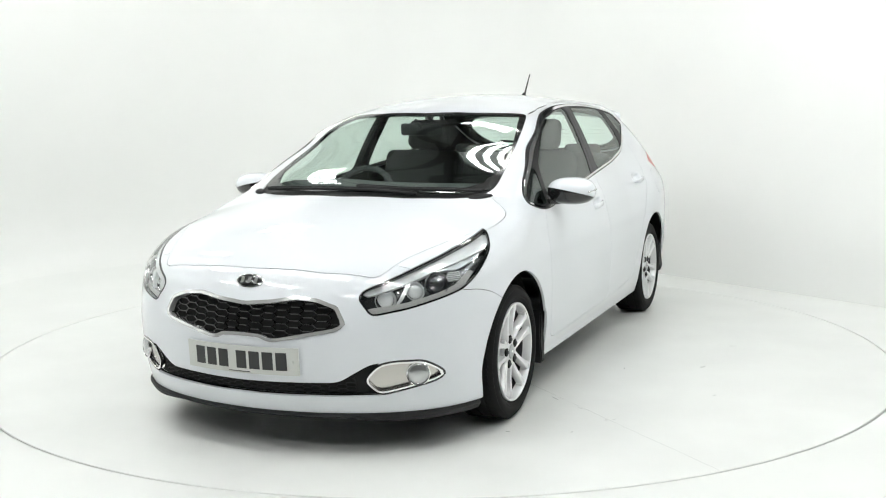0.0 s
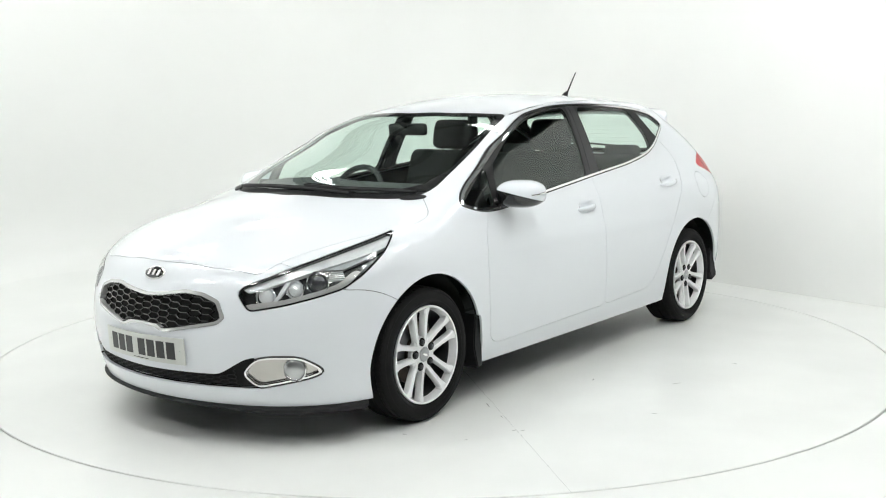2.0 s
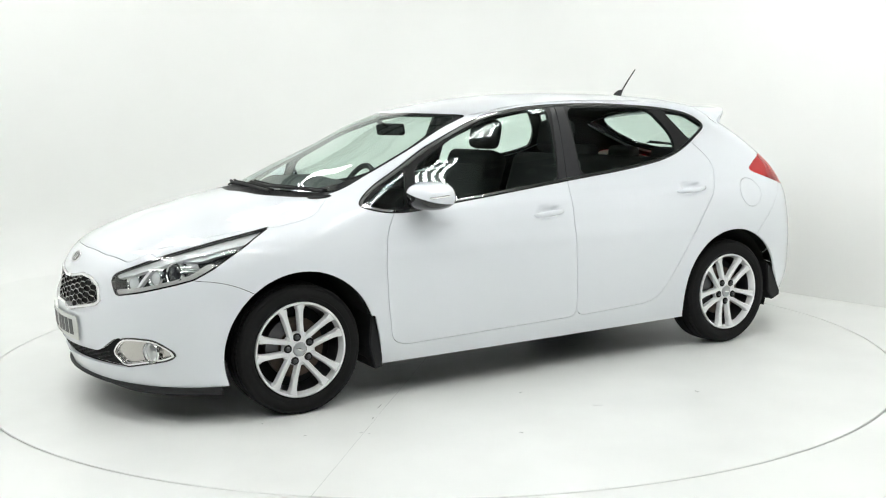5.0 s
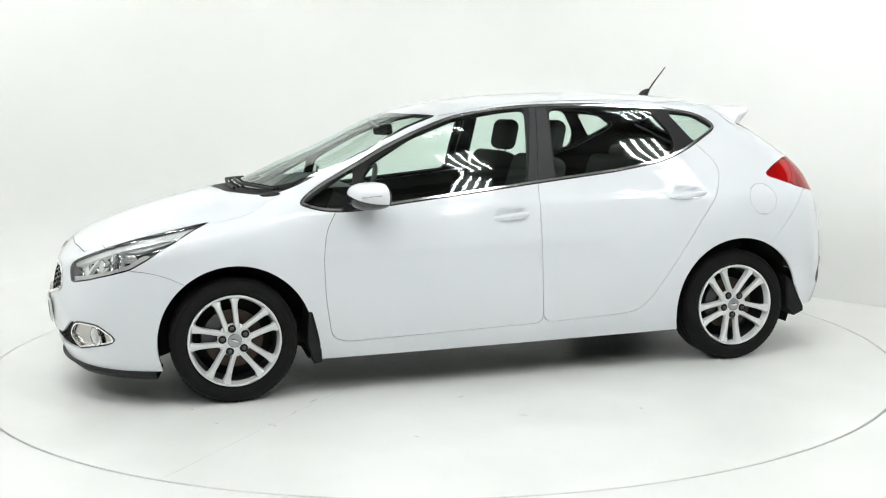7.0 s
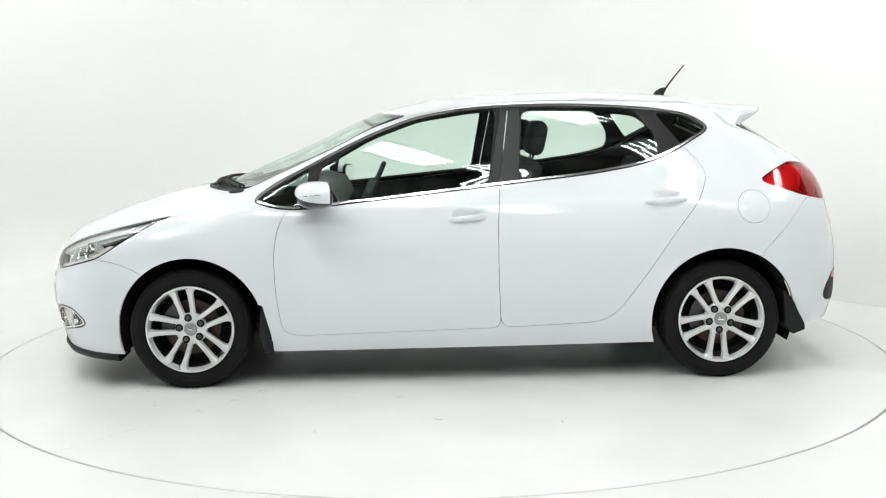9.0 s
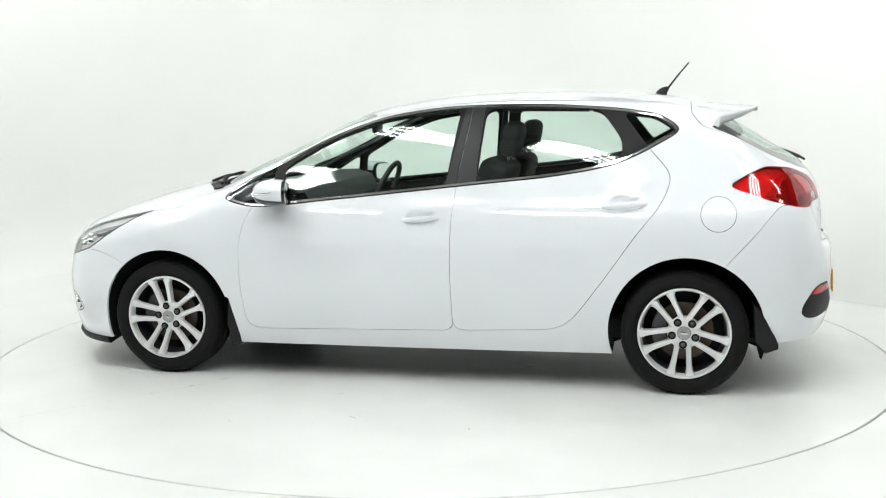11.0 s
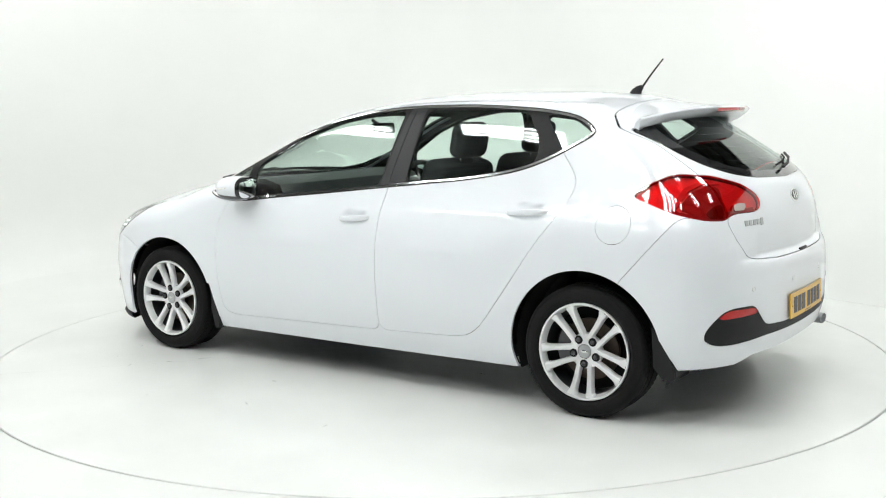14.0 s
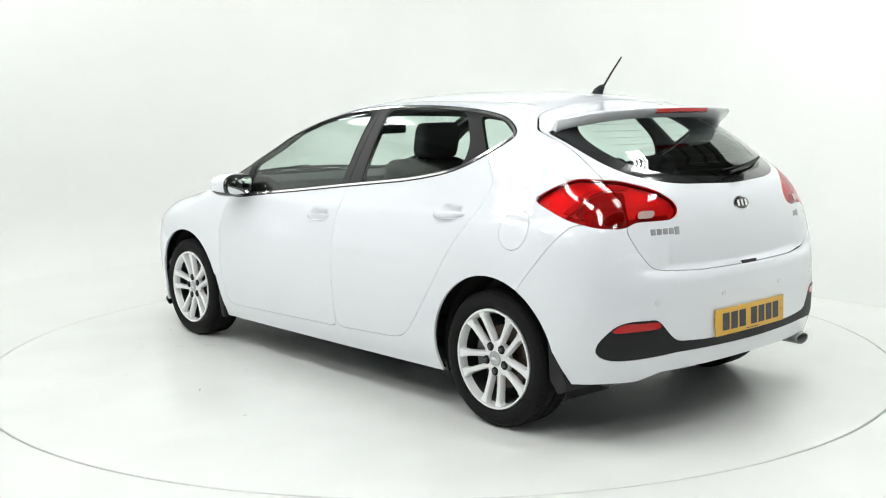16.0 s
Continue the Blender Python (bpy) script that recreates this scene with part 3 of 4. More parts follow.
def plate_shape(bm, width, height, depth, m, n=24, power=2.0):
    """A flat oval or rounded plate lying on m's plane, with a bevelled rim."""
    ring = []
    for k in range(n):
        a = 2 * math.pi * k / n
        c, s = math.cos(a), math.sin(a)
        ring.append((width / 2 * math.copysign(abs(c) ** (2 / power), c), height / 2 * math.copysign(abs(s) ** (2 / power), s)))
    lo = [bm.verts.new(m @ Vector((x, y, 0))) for x, y in ring]
    mid = [bm.verts.new(m @ Vector((x, y, depth * 0.7))) for x, y in ring]
    top = [bm.verts.new(m @ Vector((x - math.copysign(min(depth * 0.4, abs(x)), x), y - math.copysign(min(depth * 0.4, abs(y)), y), depth))) for x, y in ring]
    for A, B in ((lo, mid), (mid, top)):
        for k in range(n):
            bm.faces.new((A[k], A[(k + 1) % n], B[(k + 1) % n], B[k]))
    bm.faces.new(top)


# ---- wheels ----
def build_wheel():
    wheel = empty("wheel")
    bm = bmesh.new()
    R, w = 0.299, 0.10
    lathe(bm, [(0.212, -w + 0.03), (0.218, -w + 0.012), (0.232, -w), (0.262, -w - 0.004), (0.284, -w + 0.006), (0.295, -w + 0.020), (0.298, -w + 0.045), (0.292, -w + 0.047), (0.292, -w + 0.053), (R, -w + 0.055),
               (R, -0.006), (0.292, -0.004), (0.292, 0.004), (R, 0.006), (R, w - 0.055), (0.292, w - 0.053), (0.292, w - 0.047), (0.298, w - 0.045), (0.295, w - 0.020),
               (0.284, w - 0.006), (0.279, w - 0.0035), (0.276, w - 0.004), (0.262, w + 0.004), (0.246, w + 0.0035), (0.243, w + 0.002), (0.240, w + 0.003), (0.232, w), (0.218, w - 0.012), (0.212, w - 0.03)], 96, "y", close=True)
    part("tyre", bm, RUBBER, wheel)
    bm = bmesh.new()
    for k in range(72):  # tread blocks on both shoulders
        a = 2 * math.pi * k / 72
        for s in (-1, 1):
            m = Matrix.Rotation(-a, 4, "Y") @ pose(0.2945, s * (w - 0.036), 0, 24 * s, 0, 0)
            box(bm, -0.006, 0.0027, -0.015, 0.015, -0.0088, 0.0088, m)
    part("tread", bm, RUBBER, wheel, smooth=False)["kind"] = "stuff"
    bm = bmesh.new()
    lathe(bm, [(0.2185, w - 0.014), (0.2180, w - 0.004), (0.2155, w - 0.001), (0.209, w - 0.002), (0.206, w - 0.008), (0.203, w - 0.026), (0.198, w - 0.04)], 96, "y")
    part("rim", bm, ALLOY, wheel)
    bm = bmesh.new()
    lathe(bm, [(0.198, w - 0.04), (0.192, w - 0.08), (0.190, -w + 0.02)], 72, "y")
    # dark steel puts the shadow inside the rim into the barrel's colour
    part("rim_barrel", bm, DARK_STEEL, wheel)
    for i in range(5):
        mid = radians(i * 72 + 90 - 180)
        for s in (-1, 1):
            bm = bmesh.new()
            pts = []
            for r, off, hw, yy, deep in ((0.040, 0.022, 0.0130, w - 0.027, 0.022), (0.075, 0.0265, 0.0115, w - 0.023, 0.026), (0.12, 0.0320, 0.0110, w - 0.018, 0.030), (0.165, 0.0380, 0.0125, w - 0.011, 0.03),
                                         (0.186, 0.0415, 0.0150, w - 0.007, 0.028), (0.190, 0.0435, 0.0185, w - 0.0065, 0.028), (0.2075, 0.0465, 0.0215, w - 0.005, 0.024)):
                d = Vector((math.cos(mid), 0, math.sin(mid)))
                t = Vector((-math.sin(mid), 0, math.cos(mid)))
                c = d * math.sqrt(max(r * r - off * off, 0)) + t * s * off
                pts.append([bm.verts.new(c + t * q * hw + Vector((0, y, 0))) for q, y in ((-1.2, yy - deep), (-1, yy - 0.004), (-0.72, yy), (0, yy - 0.0015), (0.72, yy), (1, yy - 0.004), (1.2, yy - deep))])
            for A, B in zip(pts, pts[1:]):
                for k in range(6):
                    bm.faces.new((A[k], B[k], B[k + 1], A[k + 1]))
            bmesh.ops.recalc_face_normals(bm, faces=bm.faces)
            part("spoke", bm, ALLOY, wheel)
    bm = bmesh.new()
    lathe(bm, [(0.0325, w - 0.021), (0.034, w - 0.0245), (0.070, w - 0.027), (0.078, w - 0.033), (0.080, w - 0.05)], 48, "y")
    part("hub", bm, ALLOY, wheel)
    bm = bmesh.new()
    lathe(bm, [(0.0, w - 0.0165), (0.022, w - 0.017), (0.0295, w - 0.019), (0.0315, w - 0.023)], 32, "y")
    part("centre_cap", bm, GREY_CAP, wheel, "satin grey centre cap")
    bm = bmesh.new()
    plate_shape(bm, 0.034, 0.012, 0.001, facing((0, w - 0.0168, 0), (0, 1, 0)))
    part("emblem", bm, CHROME, wheel)
    for k in range(5):
        a = radians(k * 72 + 90 - 180 + 36 + 36)
        bm = bmesh.new()
        c = (0.057 * math.cos(a), 0, 0.057 * math.sin(a))
        lathe(bm, [(0.0, w - 0.014), (0.006, w - 0.0142), (0.0095, w - 0.017), (0.0105, w - 0.024), (0.0145, w - 0.0235), (0.0155, w - 0.030)], 14, "y", centre=c)
        nut = part("wheel_nut", bm, DARK_STEEL, wheel)
        # black ring laid on the hub as the shade of the nut's recess
        bm = bmesh.new()
        lathe(bm, [(0.010, w - 0.0225), (0.0185, w - 0.0222), (0.0195, w - 0.026)], 18, "y", centre=c)
        part("nut_shade_ring", bm, LINER_SHADE, nut)
    bm = bmesh.new()
    lathe(bm, [(0.05, 0.035), (0.075, 0.035), (0.078, 0.022), (0.138, 0.022), (0.138, 0.002), (0.05, 0.002)], 64, "y", close=True)
    part("brake_disc", bm, STEEL, wheel)
    bm = bmesh.new()
    lathe(bm, [(0.09, 0.04), (0.15, 0.04), (0.152, -0.02), (0.09, -0.02)], 12, "y", arc=(radians(-35), radians(35)), close=True)
    part("caliper", bm, DARK_STEEL, wheel)
    # black disc stands in for the shade behind the spokes
    bm = bmesh.new()
    lathe(bm, [(0.0, -0.03), (0.190, -0.03)], 40, "y")
    part("shade_backing", bm, LINER_SHADE, wheel)
    return wheel


# ---- small parts of the car ----
def build_mirror(car, s):
    def at(x, y, z):
        return Vector((x, s * y, z))
    m = pose(0.676, s * 0.905, 0.960, 0, 0, s * 14)
    bm = bmesh.new()
    ellipsoid(bm, (0.105, 0.118, 0.066), m, 2.5)
    # flat back for the mirror glass, low part left to the dark base
    for co, no in ((m @ Vector((-0.046, 0, 0)), m.to_3x3() @ Vector((-1, 0, 0))), (m @ Vector((0, 0, -0.008)), m.to_3x3() @ Vector((0.12, -0.22 * s, -1)))):
        bmesh.ops.bisect_plane(bm, geom=bm.verts[:] + bm.edges[:] + bm.faces[:], plane_co=co, plane_no=no, clear_outer=True)
    housing = part("mirror_housing", bm, WHITE_PAINT, car)
    bm = bmesh.new()
    ellipsoid(bm, (0.1035, 0.1165, 0.0652), m, 2.5)
    bmesh.ops.bisect_plane(bm, geom=bm.verts[:] + bm.edges[:] + bm.faces[:], plane_co=m @ Vector((-0.060, 0, 0)), plane_no=m.to_3x3() @ Vector((-1, 0, 0)), clear_outer=True)
    bmesh.ops.holes_fill(bm, edges=bm.edges, sides=0)
    part("mirror_base", bm, GLOSS_BLACK, housing, "glossy black lower mirror shell")
    bm = bmesh.new()
    plate_shape(bm, 0.188, 0.102, 0.003, facing(m @ Vector((-0.0605, 0, 0)), m.to_3x3() @ Vector((-1, 0, 0))), 36, 3.2)
    part("mirror_glass", bm, MIRROR, housing)
    bm = bmesh.new()
    pts = []
    for k in range(9):
        a = radians(8 + 82 * k / 8)
        q = 2 / 2.5
        c, n = math.cos(a) ** q, math.sin(a) ** q
        pts.append(m @ Vector((0.1055 * c * 0.997, s * 0.1185 * n * 0.995, -0.006 + 0.014 * k / 8)))
    tube(bm, pts[3:], 0.0045, 8)
    part("indicator", bm, CHROME, housing, "slim clear indicator strip")
    bm = bmesh.new()
    tube(bm, [at(0.72, 0.755, 0.925), at(0.725, 0.80, 0.918), at(0.71, 0.85, 0.918), at(0.70, 0.89, 0.925)], 0.026, 12, 0.8)
    part("mirror_arm", bm, GLOSS_BLACK, housing)


def build_handle(car, s, x, z, y):
    bm = bmesh.new()
    n = 14
    rings = []
    for i in range(n + 1):
        t = i / n * 2 - 1
        px = x + 0.108 * t
        lift = 0.030 * (1 - abs(t) ** 3.2) + 0.001
        hz = 0.0145 * (1 - 0.55 * abs(t) ** 2.5)
        hy = 0.0075 * (1 - 0.4 * abs(t) ** 2.5)
        rings.append([bm.verts.new((px, s * (y + lift - 0.006 + hy * math.cos(a)), z + 0.008 * t * -1 + hz * math.sin(a))) for a in [2 * math.pi * k / 12 for k in range(12)]])
    for A, B in zip(rings, rings[1:]):
        for k in range(12):
            bm.faces.new((A[k], A[(k + 1) % 12], B[(k + 1) % 12], B[k]))
    bm.faces.new(rings[0]), bm.faces.new(rings[-1])
    bmesh.ops.recalc_face_normals(bm, faces=bm.faces)
    handle = part("door_handle", bm, WHITE_PAINT, car)
    bm = bmesh.new()
    ellipsoid(bm, (0.016, 0.006, 0.010), pose(x - 0.004, s * (y + 0.004), z - 0.036), 2.2, 16, 8)
    part("lock_cap", bm, WHITE_PAINT, car)
    return handle


def honeycomb(bm, points, cell_w, cell_h, lift, bar, y_range, z_range, reach=1.0):
    """Bars along the edges of a field of flat hexagons, lying on the front skin inside an outline."""
    cols = int((y_range[1] - y_range[0]) / (cell_w * 0.75)) + 2
    rows = int((z_range[1] - z_range[0]) / cell_h) + 2
    edges = {}
    for i in range(cols):
        for j in range(rows):
            cy = y_range[0] + i * cell_w * 0.75
            cz = z_range[0] + (j + 0.5 * (i % 2)) * cell_h
            ring = [(cy + cell_w * a, cz + cell_h * b) for a, b in ((-0.5, 0), (-0.25, 0.5), (0.25, 0.5), (0.5, 0), (0.25, -0.5), (-0.25, -0.5))]
            for a, b in zip(ring, ring[1:] + ring[:1]):
                key = tuple(sorted(((round(a[0], 3), round(a[1], 3)), (round(b[0], 3), round(b[1], 3)))))
                edges[key] = (a, b)
    E = np.array(list(edges.values())).reshape(-1, 2)
    ok = (area_field(np.abs(E[:, 0]), E[:, 1], points, 0.02) < -0.008).reshape(-1, 2).all(1)
    ok &= (np.abs(E[:, 0]) < reach).reshape(-1, 2).all(1)
    E = E.reshape(-1, 2, 2)[ok].reshape(-1, 2)
    start = np.stack([np.full(len(E), 1.3), E[:, 0], E[:, 1]], 1)
    P = to_skin(start, np.tile([[1.0, 0.0, 0.0]], (len(E), 1)))
    P = P + skin_normal(P) * lift
    for k in range(0, len(P), 2):
        tube(bm, [P[k], P[k + 1]], bar, 4)


def plate_box(bm, x0, x1, y0, y1, z0, z1, m, bend):
    """A flat bar on a plate that curves with the bumper."""
    n = max(1, round((x1 - x0) / 0.04))
    rows = []
    for i in range(n + 1):
        x = x0 + (x1 - x0) * i / n
        rows.append([bm.verts.new(m @ Vector((x, y, z - bend * x * x))) for y, z in ((y0, z0), (y1, z0), (y1, z1), (y0, z1))])
    for A, B in zip(rows, rows[1:]):
        for k in range(4):
            bm.faces.new((A[k], A[(k + 1) % 4], B[(k + 1) % 4], B[k]))
    bm.faces.new(rows[0][::-1]), bm.faces.new(rows[-1])


def number_plate(car, name, m, bend, mat, label):
    bm = bmesh.new()
    plate_box(bm, -0.26, 0.26, -0.0555, 0.0555, 0.0, 0.005, m, bend)
    plate = part(name, bm, mat, car, label)
    x = -0.215
    for k in range(7):
        wide = 0.046
        bm = bmesh.new()
        plate_box(bm, x, x + wide, -0.036, 0.036, 0.0051, 0.0062, m, bend)
        part("plate_bar", bm, PLATE_INK, plate, smooth=False)
        x += wide + (0.040 if k == 2 else 0.0128)
    bm = bmesh.new()
    plate_box(bm, -0.05, 0.05, -0.050, -0.047, 0.0051, 0.0056, m, bend)
    part("maker_bar", bm, PLATE_INK, plate, smooth=False)
    for q in (-0.235, 0.235):
        bm = bmesh.new()
        lathe(bm, [(0.0, 0.008), (0.004, 0.0075), (0.006, 0.004)], 14, "z")
        bmesh.ops.transform(bm, matrix=m @ pose(q, 0, -bend * q * q), verts=bm.verts)
        part("plate_screw", bm, mat, plate)
    return plate


def oval_badge(car, p, n, wide, high):
    m = facing(p, n)
    bm = bmesh.new()
    plate_shape(bm, wide, high, 0.006, m, 40)
    badge = part("badge", bm, BRIGHT_TRIM, car, "chrome-rimmed black oval badge")
    bm = bmesh.new()
    plate_shape(bm, wide * 0.90, high * 0.84, 0.0015, m @ pose(0, 0, 0.006), 40)
    part("badge_field", bm, GLOSS_BLACK, badge)
    for dx, w, tilt in ((-0.24, 0.12, 0), (0.0, 0.12, 0), (0.24, 0.12, 0)):
        bm = bmesh.new()
        box(bm, -wide * w / 2, wide * w / 2, -high * 0.22, high * 0.22, 0.0074, 0.0092, m @ pose(dx * wide, 0, 0, 0, 0, tilt))
        part("badge_stroke", bm, BRIGHT_TRIM, badge, smooth=False)


def build_seat(name, x, y, wide, rear=False):
    """A seat's cushion, backrest and headrest."""
    out = []
    bm = bmesh.new()
    rounded_box(bm, (0.50, wide, 0.18), pose(x + 0.22, y, 0.50, 0, -8, 0), 0.05, 3)
    out.append(("cushion", bm))
    bm = bmesh.new()
    rounded_box(bm, (0.16, wide, 0.62), pose(x - 0.08, y, 0.81 if not rear else 0.76, 0, -18, 0), 0.055, 3)
    out.append(("backrest", bm))
    return out


def build_interior(car):
    def add(name, bm, mat=CABIN, label=""):
        return part(name, bm, mat, car, label)
    for y in (0.365, -0.365):
        for nm, bm in build_seat("seat", -0.22, y, 0.50):
            add("front_seat_" + nm, bm)
        bm = bmesh.new()
        rounded_box(bm, (0.095, 0.27, 0.185), pose(-0.445, y, 1.205, 0, -12, 0), 0.045, 3)
        add("headrest", bm)
        for dy in (-0.06, 0.06):
            bm = bmesh.new()
            tube(bm, [(-0.415, y + dy, 1.06), (-0.44, y + dy, 1.17)], 0.006, 8)
            add("headrest_post", bm, CHROME)
    for nm, bm in build_seat("bench", -1.02, 0.0, 1.24, True):
        add("rear_bench_" + nm, bm)
    for y in (0.40, 0.0, -0.40):
        bm = bmesh.new()
        rounded_box(bm, (0.08, 0.25, 0.12), pose(-1.245, y, 1.06, 0, -12, 0), 0.035, 3)
        add("headrest", bm)
    bm = bmesh.new()
    n = 16
    rows = []
    for j in range(n + 1):
        y = -0.64 + 1.28 * j / n
        q = 1 - (y / 0.64) ** 2
        rows.append([bm.verts.new((x, y, z)) for x, z in ((1.03 + 0.17 * q, 0.84), (0.99 + 0.17 * q, 0.93), (0.90, 0.985), (0.72, 0.990 + 0.015 * math.exp(-((y + 0.36) / 0.2) ** 2)), (0.62, 0.962), (0.575, 0.87), (0.66, 0.70), (0.70, 0.45))])
    for A, B in zip(rows, rows[1:]):
        for k in range(7):
            bm.faces.new((A[k], A[k + 1], B[k + 1], B[k]))
    add("dashboard", bm, DASH)
    bm = bmesh.new()
    lathe(bm, [(0.182 + 0.016 * math.cos(a), 0.016 * math.sin(a)) for a in np.linspace(0, 2 * math.pi, 11)[:-1]], 40, "x", close=True)
    for a in (0, math.pi, -math.pi / 2):
        tube(bm, [(0.02, 0.05 * math.cos(a), 0.05 * math.sin(a)), (0, 0.18 * math.cos(a), 0.18 * math.sin(a))], 0.016, 8)
    rounded_box(bm, (0.05, 0.16, 0.14), pose(0.02, 0, 0), 0.02, 2)
    bmesh.ops.transform(bm, matrix=pose(0.455, -0.365, 0.875, 0, -24, 0), verts=bm.verts)
    add("steering_wheel", bm, DASH)
    bm = bmesh.new()
    rounded_box(bm, (0.035, 0.24, 0.065), pose(0.40, -0.02, 1.255, 0, 8, 8), 0.015, 2)
    tube(bm, [(0.42, -0.02, 1.27), (0.48, -0.02, 1.305)], 0.01, 8)
    add("rear_view_mirror", bm, BLACK_PLASTIC)
    bm = bmesh.new()
    rounded_box(bm, (1.2, 0.22, 0.28), pose(0.15, 0, 0.44), 0.04, 2)
    add("centre_console", bm, DASH)
    bm = bmesh.new()
    rounded_box(bm, (0.50, 1.22, 0.02), pose(-1.55, 0, 0.98, 0, 3, 0), 0.008, 1)
    add("parcel_shelf", bm, CABIN)
    bm = bmesh.new()
    rounded_box(bm, (3.3, 1.30, 0.10), pose(-0.15, 0, 0.27), 0.03, 1)
    add("cabin_floor", bm, CABIN)


def build_wiper(name, car, points, mat, thick):
    bm = bmesh.new()
    tube(bm, points, thick, 8)
    return part(name, bm, mat, car)



def build_front(car, lamp, fog, grille, low, lowfog):
    lamp_field = lambda p: outline(p, 45, HEADLIGHT, 0.022)
    fog_field = lambda p: outline(p, 45, FOG_SURROUND, 0.03)
    grille_field = lambda p: outline(p, 0, GRILLE, 0.014)
    upper = [(-1.115, 0.665), (-1.0, 0.705), (-0.70, 0.80), (-0.45, 0.87), (-0.47, 0.83), (-0.535, 0.797), (-0.80, 0.735), (-1.0, 0.672), (-1.10, 0.645)]
    strip = [(-1.12, 0.585), (-1.095, 0.600), (-0.95, 0.618), (-0.80, 0.651), (-0.72, 0.676), (-0.66, 0.724), (-0.62, 0.722), (-0.69, 0.655), (-0.80, 0.630), (-0.947, 0.598), (-1.089, 0.576)]
    spear = [(-0.80, 0.738), (-0.55, 0.80), (-0.58, 0.775), (-0.70, 0.735)]
    for s, side in ((1, "left"), (-1, "right")):
        rim = skin_part("headlight", band(lamp, lamp_field, 0.0, 0.006), GLOSS_BLACK, car, side, "clear headlight with dark bezel and projector")
        bowl = skin_part("headlight_bezel", lamp, LAMP_BEZEL, rim, side, lift=-0.045, depth=0.0)
        skin_part("headlight_trim", clip(lamp, outline(lamp, 45, upper, 0.02)), SILVER_TRIM, rim, side, lift=-0.014, depth=0.02)
        brace = [(-0.995, 0.603), (-0.975, 0.606), (-0.905, 0.715), (-0.925, 0.712)]
        skin_part("lamp_brace", clip(lamp, outline(lamp, 45, brace, 0.006)), SILVER_TRIM, rim, side, lift=-0.020, depth=0.02)
        skin_part("daytime_strip", clip(lamp, outline(lamp, 45, strip, 0.01)), CLEAR_WHITE, rim, side, lift=-0.018, depth=0.02)
        skin_part("turn_lamp", clip(lamp, outline(lamp, 45, spear, 0.01)), GREY_CAP, rim, side, lift=-0.022, depth=0.015)
        ahead = Vector((0.93, s * 0.36, 0.02))
        for x, y, z, r, glassy in ((1.857, 0.717, 0.688, 0.036, True), (1.927, 0.652, 0.664, 0.029, False), (2.000, 0.552, 0.633, 0.033, False)):
            p = Vector((x, s * y, z))
            n = Vector(skin_normal(np.array([p]))[0])
            m = facing(p - n * 0.030, (ahead + n * 0.6).normalized())
            bm = bmesh.new()
            lathe(bm, [(r * 1.30, -0.03), (r * 1.34, 0.004), (r * 1.26, 0.008), (r * 1.05, 0.0), (r * 0.98, -0.012)], 32, "z")
            bmesh.ops.transform(bm, matrix=m, verts=bm.verts)
            part("reflector_ring", bm, CHROME, rim)
            bm = bmesh.new()
            ellipsoid(bm, (r, r, r * 0.5), m @ pose(0, 0, -0.006), 2.0, 24, 12)
            part("projector_lens" if glassy else "reflector_bowl", bm, PROJECTOR if glassy else SILVER_TRIM, rim)
        for k in range(5):
            bm = bmesh.new()
            c = Vector((1.79, s * 0.762, 0.695 + 0.009 * k))
            n = Vector(skin_normal(np.array([c]))[0])
            rounded_box(bm, (0.075 - 0.006 * k, 0.0035, 0.02), facing(c - n * 0.034, n), 0.001, 1)
            part("bezel_fin", bm, SILVER_TRIM, rim)
        skin_part("headlight_lens", clip(lamp, lamp_field(lamp) + 0.006), LENS, rim, side, depth=0.0)
        # fog lamp
        edge = skin_part("fog_lamp", band(fog, fog_field, 0.0, 0.008), BRIGHT_TRIM, car, side, "chrome fog lamp surround")
        skin_part("fog_bezel", clip(fog, fog_field(fog) + 0.008), FOG_METAL, edge, side, lift=-0.016, depth=0.0)
        p, n = on_skin(1.3, s * 0.668, 0.333, (1, 0, 0))
        m = facing(p - n * 0.004, Vector((0.85, s * 0.5, 0.0)))
        bm = bmesh.new()
        lathe(bm, [(0.046, -0.03), (0.048, 0.006), (0.044, 0.010), (0.042, 0.004)], 32, "z")
        bmesh.ops.transform(bm, matrix=m @ pose(0, 0, -0.006), verts=bm.verts)
        part("fog_ring", bm, CHROME, edge)
        bm = bmesh.new()
        ellipsoid(bm, (0.043, 0.043, 0.012), m @ pose(0, 0, -0.002), 2.0, 24, 10)
        part("fog_lens", bm, FOG_LENS, edge)
        skin_part("fog_border", lowfog, GLOSS_BLACK, edge, side)
    top = skin_part("grille", band(grille, grille_field, 0.0, 0.0135), FRAME_CHROME, car, "both", "chrome-framed black honeycomb grille", lift=0.005, depth=0.025)
    skin_part("grille_back", clip(grille, grille_field(grille) + 0.010), LINER_SHADE, top, "both", lift=-0.028, depth=0.0)
    bm = bmesh.new()
    honeycomb(bm, GRILLE, 0.074, 0.0265, -0.012, 0.0036, (-0.444, 0.45), (0.46, 0.66))
    part("grille_mesh", bm, GLOSS_BLACK, top, smooth=False)["kind"] = "stuff"
    lowp = skin_part("lower_grille", low, LINER_SHADE, car, "both", "black honeycomb lower bumper grille", lift=-0.022, depth=0.0)
    bm = bmesh.new()
    honeycomb(bm, LOW_GRILLE, 0.045, 0.0175, -0.010, 0.0026, (-0.5085, 0.52), (0.245, 0.40), 0.47)
    part("lower_grille_mesh", bm, BLACK_PLASTIC, lowp, smooth=False)["kind"] = "stuff"
